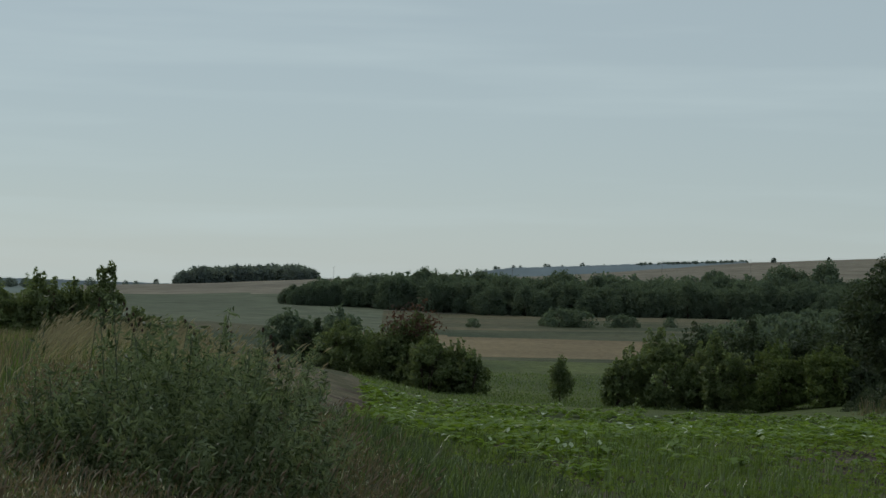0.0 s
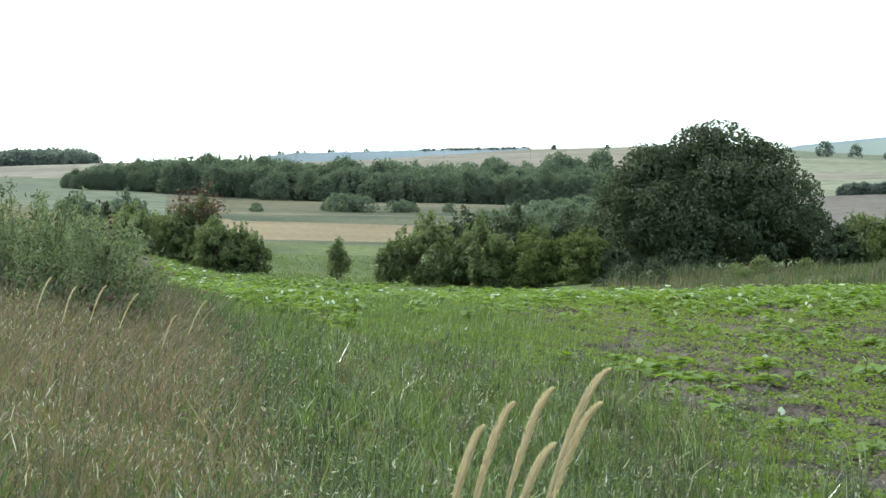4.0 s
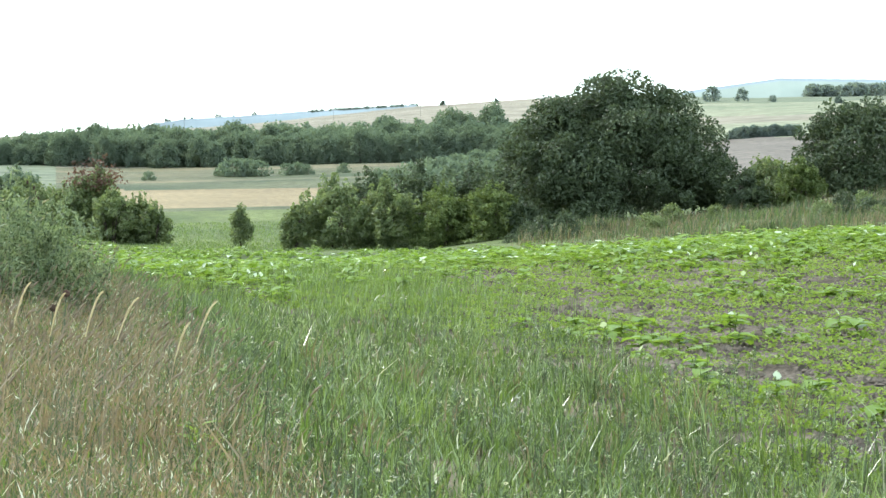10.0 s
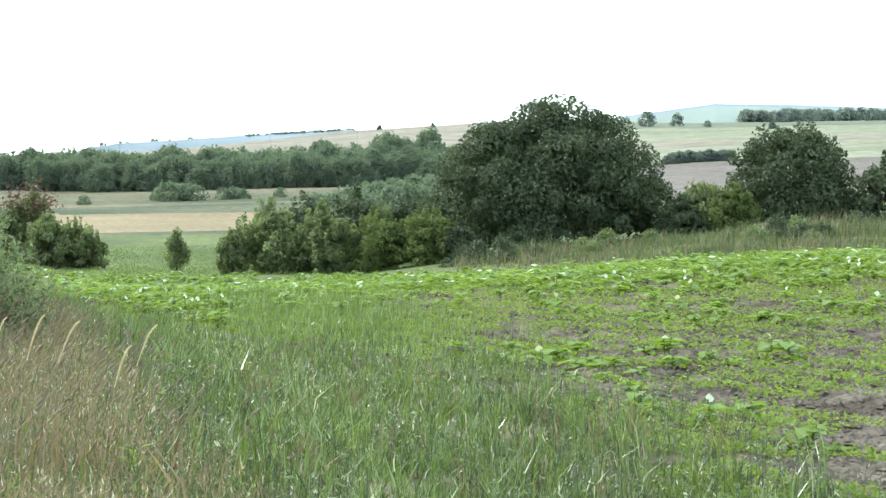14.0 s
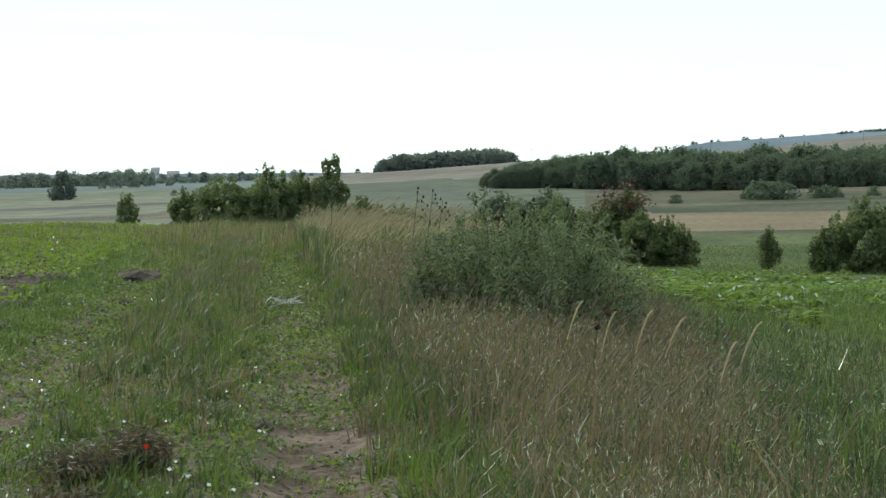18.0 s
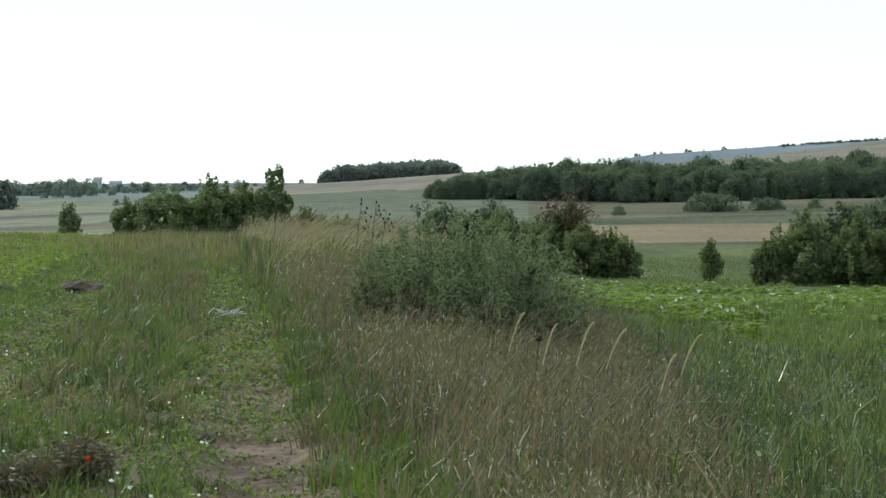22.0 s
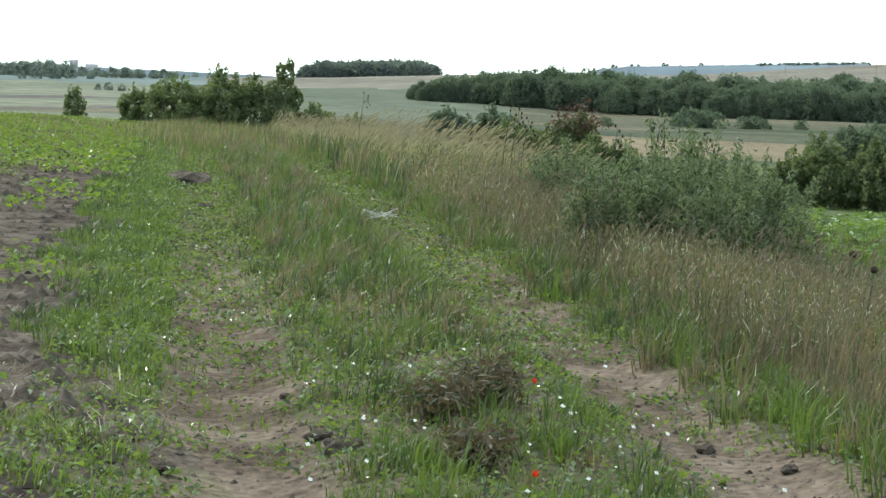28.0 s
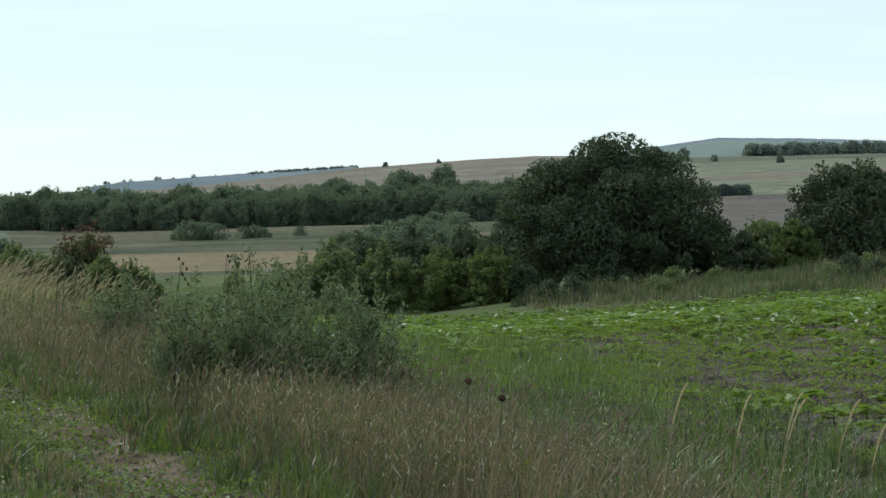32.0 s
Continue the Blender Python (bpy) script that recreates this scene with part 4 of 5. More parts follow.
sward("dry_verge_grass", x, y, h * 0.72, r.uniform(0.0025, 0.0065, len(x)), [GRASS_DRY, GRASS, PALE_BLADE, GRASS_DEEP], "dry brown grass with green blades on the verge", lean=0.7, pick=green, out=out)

def froth(name, x, y, low, high, size, wide, splay, mats, shares, label, r):
    """A tangle of short bent bits: broken blades, husks and thin stems."""
    n = len(x)
    c = on_ground(x, y, 0)
    c[:, 2] += low + (high - low) * r.random(n) ** 1.2
    way = np.stack([r.normal(size=n) * splay + 0.12, r.normal(size=n) * splay, np.ones(n)], 1)
    way /= np.linalg.norm(way, axis=1)[:, None]
    ln = r.uniform(*size, n)[:, None]
    a = r.uniform(-0.9, 0.9, n)
    side = np.stack([np.cos(a), np.sin(a), 0 * a], 1) * (r.uniform(*wide, n) * (1 + y / 40))[:, None] / 2
    kink = np.stack([r.normal(size=n), r.normal(size=n), r.normal(size=n) * 0.4], 1) * ln * 0.07
    v = np.stack([c - side * 0.6, c + side * 0.6, c + way * ln * 0.5 + kink + side, c + way * ln * 0.5 + kink - side, c + way * ln], 1).reshape(-1, 3)
    t = (np.arange(n)[:, None, None] * 5 + np.array([[0, 1, 2], [0, 2, 3], [3, 2, 4]])).reshape(-1, 3)
    return stuff(name, v, t, mats, label, "grass", np.repeat(r.choice(len(mats), n, p=shares), 3))


x, y, r = scatter(90000, -2.6, 4.0, 6, 30, 121, 1.2)
ok = (x > track_x(y) + 1.9 + 0.2 * wobble(x, y, 1.1)) & (x < verge_edge(y) + 0.5 * wobble(x, y, 0.8)) & (wobble(x, y, 2.2) + 0.5 * wobble(x, y, 6.1) > -0.1 + 0.3 * r.normal(size=len(x)))
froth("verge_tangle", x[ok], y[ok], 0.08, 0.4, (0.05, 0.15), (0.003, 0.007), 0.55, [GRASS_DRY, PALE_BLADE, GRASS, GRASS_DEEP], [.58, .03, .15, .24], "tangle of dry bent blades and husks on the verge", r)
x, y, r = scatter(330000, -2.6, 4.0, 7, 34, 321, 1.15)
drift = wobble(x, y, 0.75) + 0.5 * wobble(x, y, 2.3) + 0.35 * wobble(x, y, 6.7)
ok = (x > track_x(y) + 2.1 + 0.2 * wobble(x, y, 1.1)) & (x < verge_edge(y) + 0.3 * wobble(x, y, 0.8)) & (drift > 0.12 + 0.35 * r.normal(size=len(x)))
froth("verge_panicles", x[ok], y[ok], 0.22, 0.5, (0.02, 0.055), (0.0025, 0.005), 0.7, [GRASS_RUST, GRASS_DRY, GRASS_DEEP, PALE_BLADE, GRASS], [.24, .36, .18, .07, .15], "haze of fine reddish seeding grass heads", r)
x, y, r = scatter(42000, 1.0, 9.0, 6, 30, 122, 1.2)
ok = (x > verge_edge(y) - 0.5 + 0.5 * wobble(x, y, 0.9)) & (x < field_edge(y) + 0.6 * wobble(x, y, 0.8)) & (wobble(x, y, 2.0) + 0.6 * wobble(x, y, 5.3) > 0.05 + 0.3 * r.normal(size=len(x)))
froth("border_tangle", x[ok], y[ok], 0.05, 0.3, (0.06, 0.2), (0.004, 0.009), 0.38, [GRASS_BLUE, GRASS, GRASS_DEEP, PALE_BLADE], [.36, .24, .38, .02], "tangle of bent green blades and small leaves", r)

# ripe golden grass further along the verge
x, y, r = scatter(60000, -12, 5, 30, 92, 22)
left, right = track_x(y) + 1.6, verge_edge(y) + 0.6 * wobble(x, y, 0.5)
ok = (x > left) & (x < right)
x, y = x[ok], y[ok]
h = r.uniform(0.3, 0.9, len(x)) * (0.85 + 0.35 * wobble(x, y, 0.5)) * (1 - 0.2 * ease(50, 75, y))
sward("golden_verge_grass", x, y, h, r.uniform(0.014, 0.03, len(x)), [GRASS_GOLD, GRASS, GRASS_DRY, GRASS_DEEP], "tall ripe golden grass along the verge", lean=0.45, pick=np.where(wobble(x, y, 0.8) + 0.5 * r.normal(size=len(x)) > 0.2, 3, r.choice(3, len(x), p=[.2, .4, .4])))
x, y, r = scatter(11000, -12, 2, 33, 80, 23, 1.1)
ok = (x > track_x(y) + 1.9) & (x < verge_edge(y) + 0.3)
x, y = x[ok], y[ok]
v, t = ears(x, y, r.uniform(0.6, 1.2, len(x)) * (0.88 + 0.25 * wobble(x, y, 0.6)), r.uniform(0.14, 0.26, len(x)), r.uniform(0.016, 0.036, len(x)), 0.3, (0.42, 0.05))
stuff("ripe_grass_ears", v, t, [STRAW_EAR], "nodding pale ears of ripe wild grass", "grass")
x, y, r = scatter(2600, -1.6, 3, 9, 27, 24)
ok = (x > track_x(y) + 2.0) & (x < verge_edge(y))
x, y = x[ok], y[ok]
v, t = ears(x, y, r.uniform(0.5, 0.8, len(x)), r.uniform(0.06, 0.1, len(x)), r.uniform(0.01, 0.018, len(x)), 0.3, (0.3, 0.05))
stuff("brown_grass_ears", v, t, [GRASS_DRY], "thin brown seeding grass heads", "grass")

# blue-green grass in front of the field, thinning out into it
x, y, r = scatter(32000, 0.2, 12.0, 5.5, 40, 25, 1.1)
edge = field_edge(y) + 0.6 * wobble(x, y, 0.7)
within = 1 - ease(-1.6, 1.5, x - edge)
ok = (r.random(len(x)) < 0.46 * within) & (x > 1.5 + 0.035 * (y - 12) + 0.5 * wobble(x, y, 0.9)) & (x > y * 0.06) & (wobble(x, y, 2.3) + 0.6 * wobble(x, y, 5.1) > -0.22)
thin = r.random(ok.sum()) < 1 - 0.55 * ease(18, 30, y[ok])
xc, yc = x[ok][thin], y[ok][thin]
x, y, k, out = tufted(xc, yc, 14, 0.05, r)
nt = len(xc)
big = (wobble(xc, yc, 1.7) > 0.35) & (r.random(nt) < 0.4)
tuft = (r.uniform(0.4, 1.15, nt) + 0.8 * big)[k]
h = r.uniform(0.14, 0.5, len(x)) * tuft * (0.9 + 0.3 * wobble(x, y, 0.9)) * (1 - 0.45 * ease(17, 26, y))
kind = np.where(wobble(xc, yc, 1.3) + 0.8 * r.normal(size=nt) > 0.25, 1, 0)
# about a third of the smaller tufts are painted dark as shaded gaps
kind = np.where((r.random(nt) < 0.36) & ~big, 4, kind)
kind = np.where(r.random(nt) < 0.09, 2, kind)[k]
# a few near-white blades painted in as highlights
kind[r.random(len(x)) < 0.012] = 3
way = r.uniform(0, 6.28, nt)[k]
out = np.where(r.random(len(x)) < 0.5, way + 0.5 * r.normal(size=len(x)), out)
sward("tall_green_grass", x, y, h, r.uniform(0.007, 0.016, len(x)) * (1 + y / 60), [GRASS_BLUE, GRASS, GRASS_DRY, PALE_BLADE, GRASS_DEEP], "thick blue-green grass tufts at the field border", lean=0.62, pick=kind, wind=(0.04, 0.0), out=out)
x, y, r = scatter(2200, 0.8, 11.0, 6, 27, 125, 1.1)
ok = (x < field_edge(y) + 0.9 + 0.8 * wobble(x, y, 0.6)) & (x > 1.2 + 0.04 * (y - 10)) & (wobble(x, y, 0.9) + 0.4 * wobble(x, y, 2.7) > -0.25)
x, y = x[ok], y[ok]
v, t, kind = twigs(x, y, r.uniform(0.28, 0.62, len(x)) * (1 - 0.3 * ease(15, 24, y)), r, 0.5, 9, 0.009)
stuff("twiggy_weeds", v, t, [TWIG, GRASS_BLUE, PALE_BLADE], "thin branching weed stems among the border grass", "weeds", kind)
x, y, r = scatter(2000, -1.5, 3.0, 6, 26, 126, 1.1)
ok = (x > track_x(y) + 1.9) & (x < verge_edge(y) + 0.4)
x, y = x[ok], y[ok]
v, t, kind = twigs(x, y, r.uniform(0.3, 0.62, len(x)), r, 0.4, 8, 0.005)
stuff("twiggy_weeds", v, t, [TWIG, GRASS_DRY, PALE_BLADE], "thin dry branching weed stems on the verge", "weeds", kind)
x, y, r = scatter(42000, -1.5, 6.0, 20, 48, 26)
e = verge_edge(y)
ok = (x > e - 0.9) & (x < e + 1.4 + 3.0 * ease(24, 36, y) + 0.5 * wobble(x, y, 0.6)) & clumped(x, y, 0.8, -0.35)
x, y = x[ok], y[ok]
sward("tall_green_grass", x, y, r.uniform(0.25, 0.7, len(x)) * (0.7 + 0.5 * wobble(x, y, 2.1) + 0.2 * wobble(x, y, 5.3)) * (1 - 0.45 * ease(26, 36, y)), r.uniform(0.009, 0.018, len(x)), [GRASS, GRASS_BLUE, GRASS_DEEP], "bright green grass tufts along the field border", lean=0.45, pick=np.where(wobble(x, y, 1.3) + 0.6 * r.normal(size=len(x)) > 0.1, r.choice(2, len(x)), 2))
x, y, r = scatter(24000, 5.5, 10.5, 24, 45, 27)
ok = r.random(len(x)) < 0.75 * np.exp(-1.6 * (((x - 7.6) / 2.2) ** 2 + ((y - 34) / 7.5) ** 2))
x, y = x[ok], y[ok]
sward("wild_grass_patch", x, y, r.uniform(0.1, 0.42, len(x)), r.uniform(0.01, 0.02, len(x)), [GRASS_BLUE, GRASS], "patch of wild grass within the crop", lean=0.4, pick=r.choice(2, len(x)))

# grass between and beside the ruts
x, y, r = scatter(30000, -13, 1.6, 5.5, 62, 28, 1.35)
off = x - track_x(y)
rag = 0.14 * wobble(x, y, 3.1) + 0.12 * wobble(x, y, 8.0)
mid = np.abs(off) < 0.72 + rag
side = (off > 1.52 - rag) & (off < 2.1)
outer = (off < -1.58 + rag) & (off > -2.6 + 0.8 * (1 - ease(10, 14, y)) + 0.35 * wobble(x, y, 0.9))
ok = (mid & clumped(x, y, 1.1, -0.6)) | (side & clumped(x, y, 1.5, -0.6)) | (outer & clumped(x, y, 1.2, -0.7 + 1.1 * (1 - ease(9.5, 12.5, y))))
xc, yc = x[ok], y[ok]
x, y, k, out = tufted(xc, yc, 15, 0.05, r)
mid, side, tallmid = mid[ok][k], side[ok][k], ease(11, 19, y)
tuft = r.uniform(0.45, 1.35, len(xc))[k]
h = tuft * np.where(mid, r.uniform(0.05, 0.2, len(x)) * (1 + 0.6 * tallmid) * (1 - 0.45 * ease(0.45, 0.8, np.abs(x - track_x(y)))), np.where(side, r.uniform(0.1, 0.28, len(x)), r.uniform(0.05, 0.16, len(x))))
dry = r.random(len(xc))[k]
pick = np.where((side & (dry < 0.3)) | mid & (dry < 0.26 + 0.25 * wobble(x, y, 0.5) + 0.2 * tallmid), 1, 0)
pick = np.where(r.random(len(xc))[k] < 0.3, 2, pick)
sward("track_grass", x, y, h, r.uniform(0.006, 0.012, len(x)) * (1 + y / 45) * 0.85, [GRASS, GRASS_DRY, GRASS_DEEP], "short green grass tufts on the crown and edges of the track", lean=0.75, pick=pick, out=out)
# dense short turf between the left rut and the ploughed strip
x, y, r = scatter(150000, -9.5, -2, 7, 44, 229, 1.3)
off = x - track_x(y)
ok = (off < -1.52 + 0.12 * wobble(x, y, 3.1)) & (off > -2.3 + 0.2 * wobble(x, y, 0.9) + 0.12 * wobble(x, y, 3.7)) & (wobble(x, y, 2.2) + 0.6 * wobble(x, y, 6.0) > -0.7 + 1.0 * (1 - ease(9.5, 12.5, y)))
x, y = x[ok], y[ok]
sward("verge_turf", x, y, r.uniform(0.04, 0.15, len(x)) * (0.8 + 0.5 * wobble(x, y, 2.3)), r.uniform(0.004, 0.009, len(x)) * (1 + y / 45), [GRASS, WEED, GRASS_DEEP], "dense short bright green grass beside the rut", lean=0.8, pick=r.choice(3, len(x), p=[.4, .48, .12]))
x, y, r = scatter(160000, -12, 1.2, 6, 60, 29, 1.2)
off = np.abs(np.abs(x - track_x(y)) - 1.15)
ok = (off < 0.6) & (wobble(x, y, 2.4) + 0.6 * wobble(x, y, 6.5) > 1.0 - 0.09 * y + 0.25 * (off < 0.25))
x, y = x[ok], y[ok]
sward("rut_grass", x, y, r.uniform(0.02, 0.07, len(x)), r.uniform(0.006, 0.012, len(x)) * (1 + y / 50), [GRASS, WEED], "sparse low grass growing in the ruts", lean=0.8, pick=r.choice(2, len(x)), wind=(0.05, 0.0))
x, y, r = scatter(150000, -9, 1.0, 6, 48, 129, 1.25)
off = np.abs(x - track_x(y))
ok = (off < 2.2) & (wobble(x, y, 1.9) + 0.7 * wobble(x, y, 5.3) > 1.1 - 0.105 * y - 0.7 * (np.abs(off - 1.15) > 0.38))
x, y = x[ok], y[ok]
nrm = np.stack([r.normal(size=len(x)) * 0.6, r.normal(size=len(x)) * 0.6, np.ones(len(x))], 1)
nrm /= np.linalg.norm(nrm, axis=1)[:, None]
c = on_ground(x, y, 0)
c[:, 2] += r.uniform(0.01, 0.06, len(x))
v, t = leaves(c, nrm, r.uniform(0.015, 0.045, len(x)) * (1 + y / 40), r, 0.3, 0.6)
stuff("rut_weeds", v, t, [GRASS_BLUE, WEED, GRASS_DEEP], "mat of small grey-green weeds creeping over the ruts", "weeds", np.repeat(r.choice(3, len(x), p=[.36, .4, .24]), 2))
x, y, r = scatter(36000, -26, -4, 34, 95, 30)
ok = (x < track_x(y) + 1.6)
x, y = x[ok], y[ok]
left = x < track_x(y) - 2.2 + 0.8 * wobble(x, y, 0.4)
sward("far_verge_grass", x, y, r.uniform(0.08, 0.3, len(x)) * np.where(left, 0.45, 1), r.uniform(0.02, 0.04, len(x)), [GRASS, GRASS_DRY, GRASS_GOLD, WEED], "mixed green and brown grass at the end of the track", lean=0.4, pick=np.where(left & (r.random(len(x)) < 0.75), 3, r.choice(3, len(x), p=[.6, .28, .12])))

x, y, r = scatter(52000, -34, -2, 47, 112, 130)
ok = (x < track_x(y) + 2.5) & clumped(x, y, 0.25, -0.5)
x, y = x[ok], y[ok]
sward("far_tall_grass", x, y, r.uniform(0.12, 0.6, len(x)) * (0.75 + 0.45 * wobble(x, y, 0.3)) * (1.35 - 0.8 * ease(1.5, 4, track_x(y) - x)), r.uniform(0.012, 0.03, len(x)), [GRASS_DRY, GRASS_DEEP, GRASS_GOLD, GRASS], "tall olive and brown grass at the end of the track", lean=0.4, pick=r.choice(4, len(x), p=[.42, .08, .2, .3]))

# rank grass below the large tree
x, y, r = scatter(110000, 14, 62, 54, 103, 31)
head = np.degrees(np.arctan2(x, y))
d = np.hypot(x, y)
ok = (head > 16.8 + 1.6 * wobble(x, y, 0.3) * r.random(len(x))) & (head < 31) & (d > 70) & (d < 104) & clumped(x, y, 0.5, -0.4) & (r.random(len(x)) < 0.35 + 0.65 * ease(16.5, 20, head))
d, head = d[ok], head[ok]
x, y = x[ok], y[ok]
h = 1.3 * r.uniform(0.15, 0.8, len(x)) * (0.6 + 0.7 * np.clip(wobble(x, y, 0.35) + 0.5 * wobble(x, y, 1.1), -0.4, 1)) * (0.5 + 0.6 * ease(72, 96, d)) * (0.8 + 0.4 * ease(22, 27, head))
brown = wobble(x, y, 0.45) + 0.3 * wobble(x, y, 1.3) + r.normal(size=len(x)) * 0.25 - 0.3 * ease(20, 24, head) > 0.0
# the shaded grass colour stands in for shade beneath the trees
sward("rank_grass", x, y, h, r.uniform(0.015, 0.035, len(x)), [DOCK, WORM, GRASS_DEEP, GRASS, GRASS_DRY], "rank brown and green grass and reeds beneath the trees", lean=0.45, pick=np.where(brown, r.choice([0, 2, 4], len(x)), r.choice([2, 2, 2, 2, 4, 3], len(x))))
x, y, r = scatter(20000, 5, 32, 100, 150, 32)
sward("rank_grass", x, y, r.uniform(0.06, 0.22, len(x)), r.uniform(0.03, 0.06, len(x)), [GRASS, WORM, GRASS_BLUE], "unmown grass beyond the field", lean=0.4, pick=r.choice(3, len(x), p=[.5, .25, .25]))


# ---- sunflower field ----
def heart_leaf(r, length, width, droop):
    """A broad heart-shaped leaf along +x, creased and drooping, with a short stalk."""
    u = np.array([0.0, 0.12, 0.42, 0.75, 1.0])
    w = np.array([0.03, 0.62, 1.0, 0.55, 0.0]) * width / 2
    z = 0.10 * np.sin(u * 2.2) * length - droop * u ** 2 * length
    v = [(length * a, s * b, c + abs(s) * 0.10 * width) for a, b, c in zip(u, w, z) for s in (-1, 0, 1)]
    f = []
    for i in range(4):
        for s in (0, 1):
            a = i * 3 + s
            f += [(a, a + 1, a + 4), (a, a + 4, a + 3)]
    return np.array(v), np.array(f)


def sunflower_parts(seed):
    """The stalk and the leaves of one young plant: points, triangles and pose of each leaf."""
    r = np.random.default_rng(seed)
    h = r.uniform(0.14, 0.27)
    stalk = limb([(0, 0, -0.03), (r.normal() * 0.01, r.normal() * 0.01, h * 0.5), (r.normal() * 0.02, r.normal() * 0.02, h)], 0.009, 0.006, 5)
    out = []
    n = int(r.integers(5, 8))
    for i in range(n):
        k = i / n
        out.append((heart_leaf(r, r.uniform(0.17, 0.28) * (1.05 - 0.3 * k), r.uniform(0.15, 0.24), r.uniform(0.05, 0.45)), pose(0, 0, h * (0.35 + 0.62 * k), 0, r.uniform(-18, 10), i * 137.5 + r.uniform(-25, 25))))
    return stalk, out


def turned(v, m):
    a = np.array(m)
    return v @ a[:3, :3].T + a[:3, 3]


# rows run away from the track, a little to the left
ALONG, ACROSS, ROW, STEP = np.array([-0.21, 0.978]), np.array([0.978, 0.21]), 0.72, 0.42
r = np.random.default_rng(41)
spots = []
for i in range(0, 75):
    for j in range(0, 150):
        p = np.array([2.0, 12.0]) + ACROSS * (i * ROW - 12) + ALONG * (j * STEP - 4) + r.normal(size=2) * (0.06, 0.1)
        d, head = math.hypot(*p), math.degrees(math.atan2(*p))
        if p[0] < field_edge(p[1]) + 0.4 or d > 75 or head > 32 or d < 14:
            continue
        thick = 0.55 + 0.75 * wobble(p[0], p[1], 0.33) + 0.5 * ease(30, 52, d)
        if head > 10 and d < 36:
            thick -= 0.42
        if r.random() < thick:
            spots.append((p[0], p[1], d))
spots.sort(key=lambda q: q[2])
PLANTS = []
for k in range(6):
    stalk, lvs = sunflower_parts(500 + k)
    flat = np.vstack([turned(a, m) for (a, b), m in lvs])
    tris = np.vstack([b + 15 * n for n, ((a, b), m) in enumerate(lvs)])
    PLANTS.append((stalk, lvs, flat, tris))
models = []
for k, (stalk, lvs, flat, tris) in enumerate(PLANTS):
    root = tagged(new("sunflower_plant", mesh_from("stalk", *stalk, [STEM], smooth=True)), "young leafy sunflower plant growing from bare soil", "plant", "young sunflowers nearest the verge")
    for n, ((a, b), m) in enumerate(lvs):
        # one small tilted leaf coloured near-white as a glint
        pale = k == 1 and n == len(lvs) - 1
        part("leaf", mesh_from("leaf", turned(a * (0.55 if pale else 1.0), m @ pose(0, 0, 0, 25 * pale, -40 * pale, 0)), b, [LEAF_GLINT if pale else SUNLEAF], smooth=True), root)
    models.append(root)
first_poses = []
for n, (px, py, d) in enumerate(spots[:260]):
    m = pose(px, py, float(ground_z(px, py)), 0, 0, float(r.uniform(0, 360))) @ Matrix.Scale(float(r.uniform(0.85, 1.25)), 4)
    if n < 6:
        first_poses.append(m)
    else:
        copy_thing(models[n % 6], m)
for root, m in zip(models, first_poses):
    root.matrix_world = m
vv, tt, ii, base = [], [], [], 0
for n, (px, py, d) in enumerate(spots[260:]):
    stalk, lvs, flat, tris = PLANTS[n % 6]
    a, s = r.uniform(0, 2 * math.pi), r.uniform(0.85, 1.35)
    c, q = math.cos(a) * s, math.sin(a) * s
    vv.append(np.stack([flat[:, 0] * c - flat[:, 1] * q + px, flat[:, 0] * q + flat[:, 1] * c + py, flat[:, 2] * s + float(ground_z(px, py))], 1))
    tt.append(tris + base)
    # on a fifth of the plants one leaf is a painted glint
    pale = np.zeros(len(tris), int)
    if r.random() < 0.2:
        pale[-8:] = 1
    ii.append(pale)
    base += len(flat)
stuff("sunflower_crop", np.vstack(vv), np.vstack(tt), [SUNLEAF, LEAF_GLINT], "rows of young green sunflowers with some leaves painted pale as glints", "crop", np.concatenate(ii))

# low weeds and clods in the field, both sides of the track
x, y, r = scatter(300000, 1.5, 32, 12, 58, 43, 1.3)
bare = 0.35 * ease(11, 18, np.degrees(np.arctan2(x, y))) * (1 - ease(24, 34, np.hypot(x, y)))
ok = (x > field_edge(y) - 0.2) & (np.degrees(np.arctan2(x, y)) < 33) & clumped(x, y, 0.9, -0.45 + bare)
x, y = x[ok], y[ok]
nrm = np.stack([r.normal(size=len(x)) * 0.5, r.normal(size=len(x)) * 0.5, np.ones(len(x))], 1)
nrm /= np.linalg.norm(nrm, axis=1)[:, None]
c = on_ground(x, y, 0)
c[:, 2] += r.uniform(0.015, 0.12, len(x))
v, t = leaves(c, nrm, r.uniform(0.03, 0.1, len(x)), r, 0.3, 0.6)
stuff("field_weeds", v, t, [WEED], "low yellow-green weeds between the crop rows", "weeds")
x, y, r = scatter(60000, -30, -3, 7, 75, 44, 1.0)
ok = (x < track_x(y) - 2.3) & (clumped(x, y, 0.55, 0.45 - 0.35 * ease(14, 26, y)) | (y > 30) & clumped(x, y, 0.55, -0.3))
x, y = x[ok], y[ok]
nrm = np.stack([r.normal(size=len(x)) * 0.5, r.normal(size=len(x)) * 0.5, np.ones(len(x))], 1)
nrm /= np.linalg.norm(nrm, axis=1)[:, None]
c = on_ground(x, y, 0)
c[:, 2] += r.uniform(0.02, 0.16, len(x))
v, t = leaves(c, nrm, r.uniform(0.06, 0.16, len(x)) * np.clip(0.3 + y / 45, 0.4, 1), r, 0.3, 0.7)
stuff("field_weeds", v, t, [WEED, SUNLEAF], "bright green seedlings on the ploughed strip", "weeds", np.repeat(r.choice(2, len(x)), 2))


